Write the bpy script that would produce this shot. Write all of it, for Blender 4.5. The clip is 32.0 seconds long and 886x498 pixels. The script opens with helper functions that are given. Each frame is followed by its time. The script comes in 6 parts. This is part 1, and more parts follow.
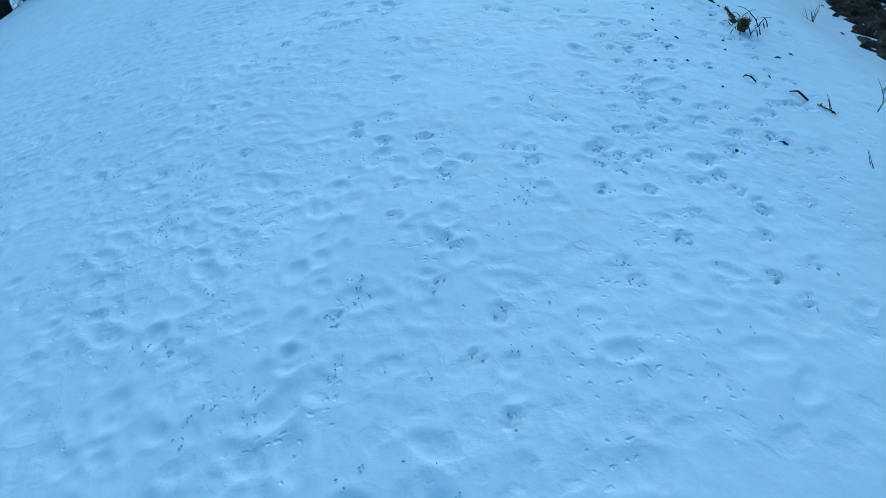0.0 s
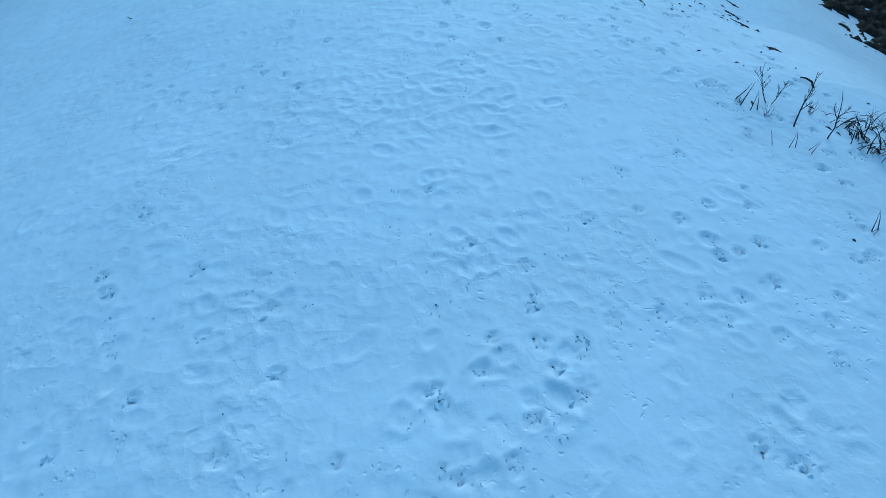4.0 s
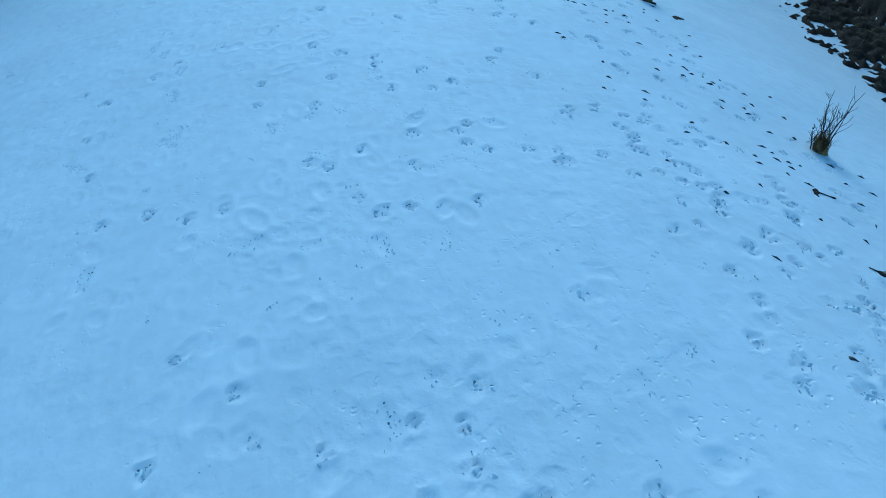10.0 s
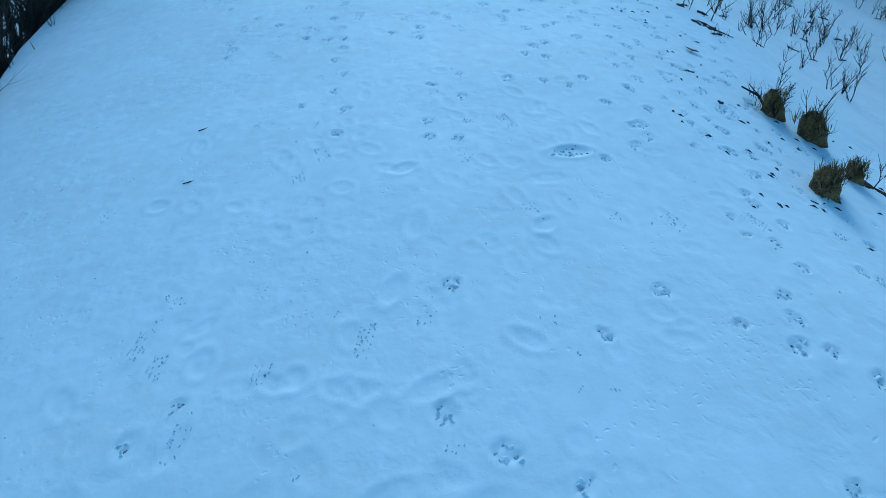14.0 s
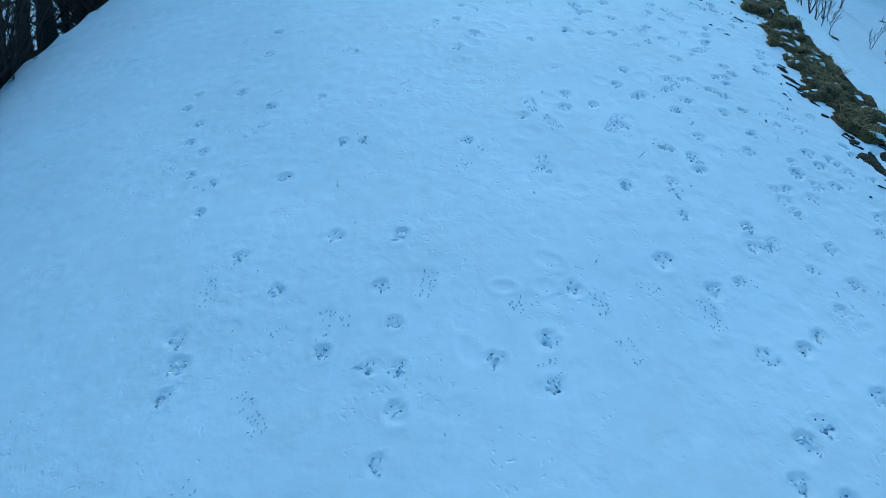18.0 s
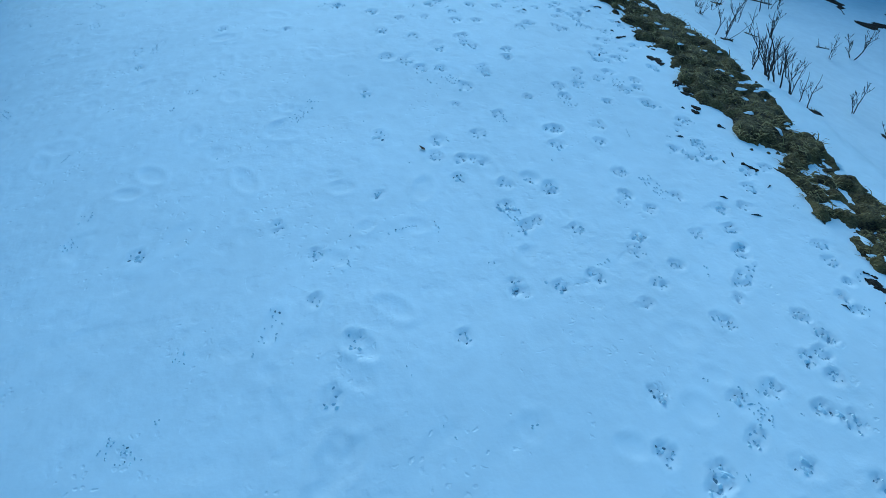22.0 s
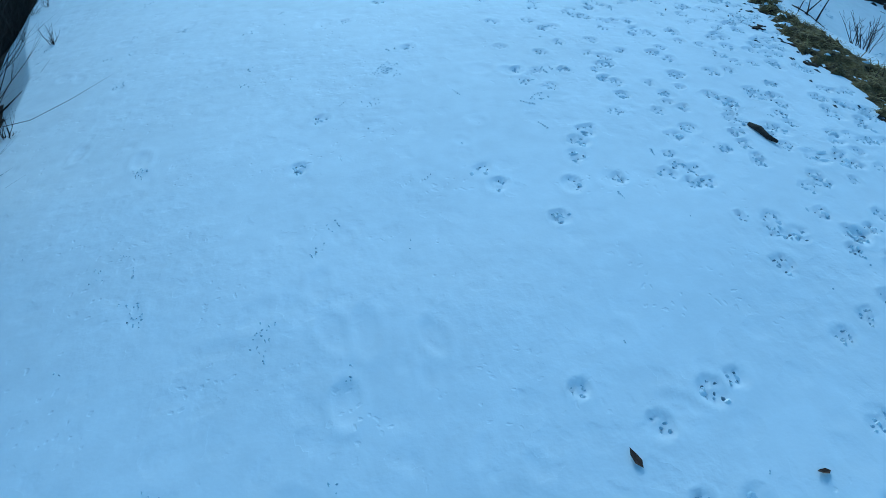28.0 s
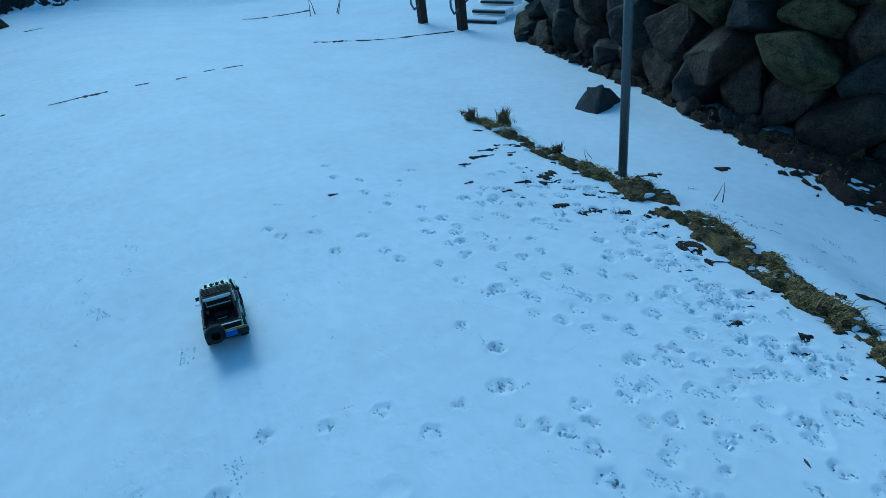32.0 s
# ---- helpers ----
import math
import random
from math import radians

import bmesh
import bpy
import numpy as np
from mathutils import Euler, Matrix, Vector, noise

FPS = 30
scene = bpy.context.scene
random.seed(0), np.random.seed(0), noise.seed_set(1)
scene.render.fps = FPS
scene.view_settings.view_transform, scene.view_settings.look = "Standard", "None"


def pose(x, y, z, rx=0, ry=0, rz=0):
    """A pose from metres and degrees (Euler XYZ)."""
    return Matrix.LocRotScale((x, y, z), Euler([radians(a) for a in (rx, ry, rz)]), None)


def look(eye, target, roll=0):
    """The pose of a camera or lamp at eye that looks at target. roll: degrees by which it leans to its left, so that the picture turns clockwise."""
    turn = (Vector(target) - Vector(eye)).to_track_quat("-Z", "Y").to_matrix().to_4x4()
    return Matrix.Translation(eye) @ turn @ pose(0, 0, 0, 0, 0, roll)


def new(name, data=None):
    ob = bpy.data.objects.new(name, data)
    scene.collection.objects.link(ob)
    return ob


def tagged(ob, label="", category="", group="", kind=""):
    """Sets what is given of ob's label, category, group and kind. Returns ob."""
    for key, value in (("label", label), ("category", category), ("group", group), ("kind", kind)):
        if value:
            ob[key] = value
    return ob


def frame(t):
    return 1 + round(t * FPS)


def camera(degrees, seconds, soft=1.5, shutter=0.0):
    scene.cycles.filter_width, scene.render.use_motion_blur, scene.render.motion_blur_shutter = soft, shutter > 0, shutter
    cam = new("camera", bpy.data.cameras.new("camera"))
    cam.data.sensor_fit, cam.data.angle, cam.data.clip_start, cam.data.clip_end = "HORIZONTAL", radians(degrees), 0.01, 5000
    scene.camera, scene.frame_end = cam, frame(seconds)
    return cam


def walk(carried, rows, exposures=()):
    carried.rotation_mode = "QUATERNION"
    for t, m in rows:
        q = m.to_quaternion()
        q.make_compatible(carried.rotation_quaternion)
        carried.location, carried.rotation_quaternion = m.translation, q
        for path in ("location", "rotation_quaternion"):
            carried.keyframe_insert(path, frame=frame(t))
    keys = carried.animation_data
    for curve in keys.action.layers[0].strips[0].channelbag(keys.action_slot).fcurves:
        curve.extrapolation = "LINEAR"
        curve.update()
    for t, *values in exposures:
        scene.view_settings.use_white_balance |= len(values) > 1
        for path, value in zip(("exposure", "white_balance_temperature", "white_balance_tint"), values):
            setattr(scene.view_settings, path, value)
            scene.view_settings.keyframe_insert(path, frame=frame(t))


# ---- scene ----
# Snow-covered hilltop track, followed from about two metres up.
cam = camera(69.96, 32.0, soft=0.8)
PATH = [
    (0.0, (0.122, -0.211, 1.642), (0.064, 1.934, 0.359), -6.03),
    (0.5, (0.030, 0.253, 1.858), (-0.030, 2.395, 0.570), -4.01),
    (1.0, (-0.104, 0.675, 2.000), (-0.143, 2.796, 0.677), -2.56),
    (1.5, (-0.274, 1.095, 2.206), (-0.282, 3.202, 0.859), -2.76),
    (2.0, (-0.406, 1.521, 2.364), (-0.442, 3.630, 1.021), -1.89),
    (2.5, (-0.441, 1.920, 2.426), (-0.447, 4.008, 1.051), -2.16),
    (3.0, (-0.566, 2.392, 2.621), (-0.524, 4.454, 1.207), -3.81),
    (3.5, (-0.664, 2.844, 2.752), (-0.629, 4.900, 1.331), -2.54),
    (4.0, (-0.797, 3.280, 2.792), (-0.733, 5.316, 1.344), 0.24),
    (4.5, (-0.888, 3.669, 2.880), (-0.778, 5.708, 1.438), -0.95),
    (6.5, (-0.930, 5.392, 2.725), (-0.904, 7.574, 1.505), -3.11),
    (7.0, (-1.117, 5.858, 2.846), (-1.089, 8.025, 1.598), -0.34),
    (7.5, (-1.296, 6.331, 2.979), (-1.252, 8.462, 1.672), 3.13),
    (8.0, (-1.322, 6.804, 3.105), (-1.225, 8.893, 1.734), 2.72),
    (8.5, (-1.257, 7.297, 3.178), (-1.044, 9.375, 1.804), 0.61),
    (9.0, (-1.062, 7.745, 3.255), (-0.759, 9.818, 1.890), -4.18),
    (9.5, (-1.037, 8.172, 3.347), (-0.678, 10.218, 1.956), -3.49),
    (10.0, (-1.116, 8.621, 3.464), (-0.706, 10.648, 2.061), -3.02),
    (10.5, (-1.189, 9.094, 3.573), (-0.842, 11.165, 2.216), -2.28),
    (11.0, (-1.280, 9.572, 3.593), (-0.920, 11.627, 2.216), -1.60),
    (11.5, (-1.460, 9.987, 3.646), (-1.157, 12.020, 2.223), 2.13),
    (12.0, (-1.528, 10.458, 3.629), (-1.296, 12.534, 2.254), 3.29),
    (12.5, (-1.556, 10.893, 3.656), (-1.308, 12.980, 2.303), 4.13),
    (13.0, (-1.553, 11.276, 3.712), (-1.367, 13.364, 2.350), 3.97),
    (13.5, (-1.424, 11.633, 3.795), (-1.189, 13.740, 2.471), 2.49),
    (15.5, (-1.210, 13.351, 3.993), (-0.724, 15.454, 2.733), -3.48),
    (16.0, (-1.179, 13.821, 4.152), (-0.669, 15.938, 2.923), -4.84),
    (16.5, (-1.291, 14.348, 4.283), (-0.768, 16.435, 3.011), -4.04),
    (17.0, (-1.290, 14.837, 4.357), (-0.864, 16.938, 3.071), -1.66),
    (17.5, (-1.303, 15.294, 4.370), (-1.078, 17.386, 3.021), 1.36),
    (18.0, (-1.371, 15.723, 4.479), (-1.189, 17.786, 3.078), 2.53),
    (18.5, (-1.370, 16.116, 4.608), (-1.245, 18.141, 3.148), 4.04),
    (19.0, (-1.338, 16.529, 4.663), (-1.147, 18.553, 3.207), 3.86),
    (19.5, (-1.322, 16.900, 4.731), (-1.107, 18.895, 3.240), 3.24),
    (20.0, (-1.185, 17.293, 4.806), (-0.929, 19.310, 3.352), 1.24),
    (20.5, (-1.096, 17.665, 4.839), (-0.732, 19.647, 3.360), -0.16),
    (21.0, (-1.028, 18.035, 4.897), (-0.578, 19.965, 3.373), -1.31),
    (21.5, (-0.963, 18.398, 4.874), (-0.405, 20.357, 3.425), -1.44),
    (22.0, (-0.945, 18.849, 4.907), (-0.357, 20.800, 3.459), -2.94),
    (22.5, (-0.972, 19.321, 5.021), (-0.389, 21.352, 3.685), -1.72),
    (23.0, (-1.063, 19.812, 5.142), (-0.445, 21.873, 3.869), -0.10),
    (23.4, (-1.021, 20.182, 5.160), (-0.163, 22.204, 3.967), -2.39),
    (23.5, (-1.010, 20.278, 5.166), (-0.177, 22.304, 3.962), -2.15),
    (23.8, (-0.944, 20.597, 5.259), (0.018, 22.696, 4.299), -6.69),
    (24.0, (-1.055, 20.788, 5.248), (-0.335, 22.923, 4.164), -8.46),
    (24.3, (-1.250, 21.096, 5.266), (-0.672, 23.149, 3.961), -0.24),
    (24.5, (-1.289, 21.287, 5.301), (-0.687, 23.331, 3.993), 0.89),
    (25.0, (-1.189, 21.761, 5.306), (-0.472, 23.730, 3.943), 1.50),
    (25.5, (-1.159, 22.179, 5.351), (-0.444, 24.129, 3.959), 5.01),
    (26.0, (-1.310, 22.651, 5.425), (-0.670, 24.443, 3.804), 8.01),
    (26.5, (-1.187, 23.048, 5.414), (-0.661, 24.834, 3.746), 6.82),
    (28.5, (-0.852, 24.851, 5.666), (-0.395, 26.792, 4.159), -4.59),
    (29.0, (-0.758, 25.316, 5.814), (-0.281, 27.293, 4.360), -5.43),
    (29.5, (-0.609, 25.702, 5.996), (-0.157, 27.788, 4.694), -5.45),
    (30.0, (-0.530, 26.185, 6.033), (0.025, 28.236, 4.716), -5.47),
    (30.5, (-0.332, 26.662, 6.006), (0.560, 28.656, 4.792), -7.61),
    (31.0, (-0.243, 27.117, 6.030), (0.657, 29.167, 4.918), -11.93),
    (31.5, (-0.149, 27.567, 6.073), (0.921, 29.424, 4.785), -8.43),
    (32.0, (-0.070, 27.993, 6.139), (1.025, 29.825, 4.836), -7.69),
]
walk(cam, [(t, look(e, g, r)) for t, e, g, r in PATH], [(0.0, 0.43, 4090, -21), (26.5, 0.43, 4085, -21), (29.0, 0.34, 4045, -21), (32.0, 0.20, 4010, -21)])

# ---- light: an open sky at dusk, soft and blue ----
world = bpy.data.worlds.new("dusk_sky")
scene.world = world
world.use_nodes = True
wn = world.node_tree.nodes
sky = wn.new("ShaderNodeTexSky")
sky.sky_type = "NISHITA"
sky.sun_disc = False
sky.sun_elevation = radians(22)
sky.sun_rotation = radians(7)
sky.air_density, sky.dust_density, sky.ozone_density = 1.0, 1.5, 1.5
wn["Background"].inputs[1].default_value = 0.12
world.node_tree.links.new(sky.outputs[0], wn["Background"].inputs[0])
sun = new("sun", bpy.data.lights.new("sun", "SUN"))
sun.data.energy, sun.data.angle, sun.data.color = 0.85, radians(22), (1.0, 0.90, 0.84)
sun.matrix_world = look((2, 32, 12), (0, 16, 0))


# ---- materials ----
def material(name, col, rough=0.8, metal=0.0, var=0.25, scale=6.0, bump=0.0, bump_scale=40.0, col2=None, spec=0.3):
    """A procedural surface: two scales of colour variation and a fine relief."""
    m = bpy.data.materials.new(name)
    m.use_nodes = True
    nt = m.node_tree
    b = nt.nodes["Principled BSDF"]
    b.inputs["Roughness"].default_value, b.inputs["Metallic"].default_value = rough, metal
    b.inputs["Specular IOR Level"].default_value = spec
    tc = nt.nodes.new("ShaderNodeTexCoord")
    n1, n2 = nt.nodes.new("ShaderNodeTexNoise"), nt.nodes.new("ShaderNodeTexNoise")
    n1.inputs["Scale"].default_value, n2.inputs["Scale"].default_value = scale, scale * 7.3
    n1.inputs["Detail"].default_value = n2.inputs["Detail"].default_value = 4
    for n in (n1, n2):
        nt.links.new(tc.outputs["Object"], n.inputs["Vector"])
    mix = nt.nodes.new("ShaderNodeMath")
    mix.operation = "MULTIPLY_ADD"
    mix.inputs[1].default_value = 0.5
    nt.links.new(n1.outputs["Fac"], mix.inputs[0])
    half = nt.nodes.new("ShaderNodeMath")
    half.operation = "MULTIPLY"
    half.inputs[1].default_value = 0.5
    nt.links.new(n2.outputs["Fac"], half.inputs[0])
    nt.links.new(half.outputs[0], mix.inputs[2])
    ramp = nt.nodes.new("ShaderNodeValToRGB")
    c2 = col2 or tuple(min(1, c * (1 + var)) for c in col)
    c1 = col if col2 else tuple(c * (1 - var) for c in col)
    ramp.color_ramp.elements[0].color, ramp.color_ramp.elements[1].color = (*c1, 1), (*c2, 1)
    ramp.color_ramp.elements[0].position, ramp.color_ramp.elements[1].position = 0.36, 0.64
    nt.links.new(mix.outputs[0], ramp.inputs[0])
    nt.links.new(ramp.outputs[0], b.inputs["Base Color"])
    if bump:
        n3, bp = nt.nodes.new("ShaderNodeTexNoise"), nt.nodes.new("ShaderNodeBump")
        n3.inputs["Scale"].default_value, n3.inputs["Detail"].default_value = bump_scale, 5
        bp.inputs["Strength"].default_value, bp.inputs["Distance"].default_value = bump, 0.02
        nt.links.new(tc.outputs["Object"], n3.inputs["Vector"])
        nt.links.new(n3.outputs["Fac"], bp.inputs["Height"])
        nt.links.new(bp.outputs[0], b.inputs["Normal"])
    return m


def varied(m, amount=0.35):
    """Lets each object of a material differ in brightness."""
    nt = m.node_tree
    b = nt.nodes["Principled BSDF"]
    src = b.inputs["Base Color"].links[0].from_socket
    info, hsv, mr = nt.nodes.new("ShaderNodeObjectInfo"), nt.nodes.new("ShaderNodeHueSaturation"), nt.nodes.new("ShaderNodeMapRange")
    mr.inputs[3].default_value, mr.inputs[4].default_value = 1 - amount, 1 + amount
    nt.links.new(info.outputs["Random"], mr.inputs[0])
    nt.links.new(mr.outputs[0], hsv.inputs["Value"])
    nt.links.new(src, hsv.inputs["Color"])
    nt.links.new(hsv.outputs[0], b.inputs["Base Color"])
    return m


def snow_material():
    """Old snow: faint blue and grey stains, a granular crust that is rough in places and smooth in others."""
    m = material("old_snow", (0.80, 0.82, 0.84), 0.75, var=0.05, scale=1.3, spec=0.18)
    nt = m.node_tree
    b = nt.nodes["Principled BSDF"]
    tc = nt.nodes.new("ShaderNodeTexCoord")

    def noise_node(scale, detail, rough=0.6):
        n = nt.nodes.new("ShaderNodeTexNoise")
        n.inputs["Scale"].default_value, n.inputs["Detail"].default_value, n.inputs["Roughness"].default_value = scale, detail, rough
        nt.links.new(tc.outputs["Object"], n.inputs["Vector"])
        return n.outputs["Fac"]

    def calc(op, a, c):
        n = nt.nodes.new("ShaderNodeMath")
        n.operation = op
        for k, v in enumerate((a, c)):
            if isinstance(v, (int, float)):
                n.inputs[k].default_value = v
            else:
                nt.links.new(v, n.inputs[k])
        return n.outputs[0]

    where = nt.nodes.new("ShaderNodeMapRange")
    nt.links.new(noise_node(1.1, 3), where.inputs[0])
    where.inputs[1].default_value, where.inputs[2].default_value = 0.40, 0.66
    where.inputs[3].default_value, where.inputs[4].default_value = 0.12, 1.0
    coarse = noise_node(11.0, 4, 0.52)
    grain = calc("MULTIPLY", noise_node(70.0, 3, 0.6), 0.016)
    # sun cups: small hollows meeting in crests, deepest where the track starts
    warp = nt.nodes.new("ShaderNodeVectorMath")
    warp.operation = "MULTIPLY_ADD"
    wn3 = nt.nodes.new("ShaderNodeTexNoise")
    wn3.inputs["Scale"].default_value = 9.0
    wn3.inputs["Detail"].default_value = 4.0
    nt.links.new(tc.outputs["Object"], wn3.inputs["Vector"])
    nt.links.new(wn3.outputs["Color"], warp.inputs[0])
    warp.inputs[1].default_value = (0.11, 0.11, 0.0)
    nt.links.new(tc.outputs["Object"], warp.inputs[2])

    def cups(scale):
        v = nt.nodes.new("ShaderNodeTexVoronoi")
        v.voronoi_dimensions = "2D"
        v.inputs["Scale"].default_value = scale
        nt.links.new(warp.outputs[0], v.inputs["Vector"])
        return calc("MULTIPLY", v.outputs["Distance"], v.outputs["Distance"])

    xyz = nt.nodes.new("ShaderNodeSeparateXYZ")
    nt.links.new(tc.outputs["Object"], xyz.inputs[0])
    start = nt.nodes.new("ShaderNodeMapRange")
    start.interpolation_type = "SMOOTHSTEP"
    nt.links.new(xyz.outputs[1], start.inputs[0])
    start.inputs[1].default_value, start.inputs[2].default_value = 3.5, 15.0
    start.inputs[3].default_value, start.inputs[4].default_value = 0.95, 0.17
    left = nt.nodes.new("ShaderNodeMapRange")
    left.interpolation_type = "SMOOTHSTEP"
    nt.links.new(xyz.outputs[0], left.inputs[0])
    left.inputs[1].default_value, left.inputs[2].default_value = -2.2, 0.8
    left.inputs[3].default_value, left.inputs[4].default_value = 1.0, 0.55
    hollow = calc("ADD", calc("MULTIPLY", cups(6.5), 0.26), calc("MULTIPLY", cups(13.5), 0.14))
    hollow = calc("MULTIPLY", calc("MULTIPLY", hollow, calc("ADD", where.outputs[0], 0.25)), calc("MULTIPLY", start.outputs[0], left.outputs[0]))

    def pits(scale, size, share, deep):
        """Scattered sharp-edged little holes."""
        v = nt.nodes.new("ShaderNodeTexVoronoi")
        v.voronoi_dimensions = "2D"
        v.inputs["Scale"].default_value = scale
        nt.links.new(warp.outputs[0], v.inputs["Vector"])
        edge = nt.nodes.new("ShaderNodeMapRange")
        edge.interpolation_type = "SMOOTHSTEP"
        nt.links.new(v.outputs["Distance"], edge.inputs[0])
        edge.inputs[1].default_value, edge.inputs[2].default_value = size * 0.2, size
        edge.inputs[3].default_value, edge.inputs[4].default_value = -deep, 0.0
        col = nt.nodes.new("ShaderNodeSeparateColor")
        nt.links.new(v.outputs["Color"], col.inputs[0])
        return calc("MULTIPLY", edge.outputs[0], calc("LESS_THAN", col.outputs[0], share))

    spread = nt.nodes.new("ShaderNodeMapRange")
    nt.links.new(noise_node(2.3, 2), spread.inputs[0])
    spread.inputs[1].default_value, spread.inputs[2].default_value = 0.52, 0.64
    holes = calc("ADD", calc("MULTIPLY", pits(30.0, 0.36, 0.20, 0.16), spread.outputs[0]), calc("ADD", pits(6.5, 0.46, 0.30, 0.14), calc("MULTIPLY", pits(12.0, 0.40, 0.36, 0.12), where.outputs[0])))
    hollow = calc("ADD", hollow, calc("MULTIPLY", holes, calc("ADD", calc("MULTIPLY", start.outputs[0], 0.70), 0.36)))
    tall = calc("ADD", calc("MULTIPLY", coarse, calc("MULTIPLY", where.outputs[0], 0.22)), calc("ADD", grain, hollow))
    bp = nt.nodes.new("ShaderNodeBump")
    bp.inputs["Strength"].default_value, bp.inputs["Distance"].default_value = 0.55, 0.05
    nt.links.new(tall, bp.inputs["Height"])
    nt.links.new(bp.outputs[0], b.inputs["Normal"])
    return m


SNOW = snow_material()
# the next two slush colours carry the shade of holes finer than the mesh
SLUSH_SHADE = material("slush_with_shade", (0.50, 0.57, 0.63), 0.5, var=0.2, scale=30)
SLUSH_DEEP_SHADE = material("slush_with_deep_shade", (0.20, 0.25, 0.29), 0.6, var=0.35, scale=40)
BLUE_GREY = material("blue_grey_snow", (0.60, 0.67, 0.73), 0.6, var=0.08, scale=25)
WETGAP = material("wet_gap", (0.045, 0.05, 0.052), 0.7, var=0.4, scale=30)
SOIL = material("wet_soil_and_litter", (0.010, 0.007, 0.005), 0.95, col2=(0.05, 0.034, 0.020), scale=9, bump=0.9, bump_scale=60)
TURF = material("dead_turf", (0.006, 0.005, 0.003), 0.95, col2=(0.17, 0.125, 0.045), scale=12, bump=0.9, bump_scale=70)
GRASS = varied(material("withered_grass", (0.025, 0.018, 0.009), 0.9, col2=(0.40, 0.30, 0.115), scale=14), 0.3)
TUSSOCK = material("yellow_tussock", (0.018, 0.012, 0.006), 0.9, col2=(0.30, 0.20, 0.075), scale=14, bump=0.8, bump_scale=40)
TWIG = material("bare_twig", (0.042, 0.032, 0.026), 0.85, var=0.3, scale=20)
BARK = material("dark_bark", (0.030, 0.024, 0.020), 0.95, var=0.35, scale=8, bump=0.6, bump_scale=30)
NEEDLE = material("conifer_needles", (0.012, 0.022, 0.012), 0.9, col2=(0.03, 0.045, 0.022), scale=4)
STONES = [varied(material("split_boulder", (0.006, 0.006, 0.006), 0.8, col2=(0.040, 0.037, 0.033), scale=6.0, bump=1.0, bump_scale=18), 0.45),
          varied(material("brown_boulder", (0.008, 0.006, 0.005), 0.85, col2=(0.070, 0.050, 0.031), scale=5.0, bump=0.9, bump_scale=16), 0.4),
          varied(material("mossy_boulder", (0.007, 0.007, 0.004), 0.9, col2=(0.085, 0.072, 0.030), scale=6.0, bump=0.9, bump_scale=20), 0.4)]
ROCK = material("dark_rock", (0.014, 0.014, 0.015), 0.85, col2=(0.05, 0.05, 0.048), scale=3, bump=0.7, bump_scale=25)


def snowy(m):
    """Snow lodged on the flatter faces of a rock."""
    nt = m.node_tree
    b = nt.nodes["Principled BSDF"]
    src = b.inputs["Base Color"].links[0].from_socket
    geo, xyz, n = nt.nodes.new("ShaderNodeNewGeometry"), nt.nodes.new("ShaderNodeSeparateXYZ"), nt.nodes.new("ShaderNodeTexNoise")
    tc = nt.nodes.new("ShaderNodeTexCoord")
    n.inputs["Scale"].default_value, n.inputs["Detail"].default_value = 3.0, 6
    nt.links.new(tc.outputs["Object"], n.inputs["Vector"])
    nt.links.new(geo.outputs["Normal"], xyz.inputs[0])
    add, step = nt.nodes.new("ShaderNodeMath"), nt.nodes.new("ShaderNodeMapRange")
    nt.links.new(xyz.outputs[2], add.inputs[0])
    nt.links.new(n.outputs["Fac"], add.inputs[1])
    nt.links.new(add.outputs[0], step.inputs[0])
    step.inputs[1].default_value, step.inputs[2].default_value = 1.30, 1.36
    mix = nt.nodes.new("ShaderNodeMix")
    mix.data_type = "RGBA"
    nt.links.new(step.outputs[0], mix.inputs[0])
    nt.links.new(src, mix.inputs[6])
    mix.inputs[7].default_value = (0.78, 0.80, 0.83, 1)
    nt.links.new(mix.outputs[2], b.inputs["Base Color"])
    return m


CRAG = snowy(material("snowy_crag", (0.014, 0.014, 0.015), 0.9, col2=(0.05, 0.05, 0.048), scale=3, bump=0.7, bump_scale=8))
STEEL = material("galvanised_steel", (0.10, 0.105, 0.11), 0.5, 0.6, 0.15, 5, 0.1, 80)
RAILSTEEL = material("dull_steel_rail", (0.12, 0.13, 0.14), 0.5, 0.7, 0.15, 5)
SIGNGREEN = material("sign_green", (0.035, 0.085, 0.075), 0.55, var=0.2, scale=12)
SIGNWHITE = material("sign_white", (0.62, 0.66, 0.66), 0.5, var=0.1, scale=20)
POSTWOOD = material("dark_stained_timber", (0.035, 0.024, 0.018), 0.85, var=0.3, scale=10, bump=0.4, bump_scale=50)
ROOFGREEN = material("green_roof_sheet", (0.03, 0.16, 0.12), 0.5, 0.2, 0.15, 3)
MINT = material("mint_green_paint", (0.32, 0.50, 0.40), 0.4, 0.0, 0.10, 20, spec=0.5)
BLACK = material("matt_black_plastic", (0.010, 0.010, 0.011), 0.6, var=0.3, scale=30)
RUBBER = material("black_rubber", (0.014, 0.014, 0.015), 0.85, var=0.3, scale=40, bump=0.4, bump_scale=120)
WHITE = material("pale_grey_plastic", (0.62, 0.64, 0.64), 0.5, var=0.08, scale=20)
GREYM = material("grey_metal", (0.30, 0.31, 0.32), 0.4, 0.8, 0.15, 30)
DARKRIM = material("dark_grey_rim", (0.035, 0.036, 0.04), 0.4, 0.5, 0.15, 30)
GLASSY = material("dark_tinted_glass", (0.006, 0.007, 0.008), 0.08, spec=0.6, var=0.1)
BLUE = material("blue_canister", (0.04, 0.09, 0.36), 0.4, var=0.1)
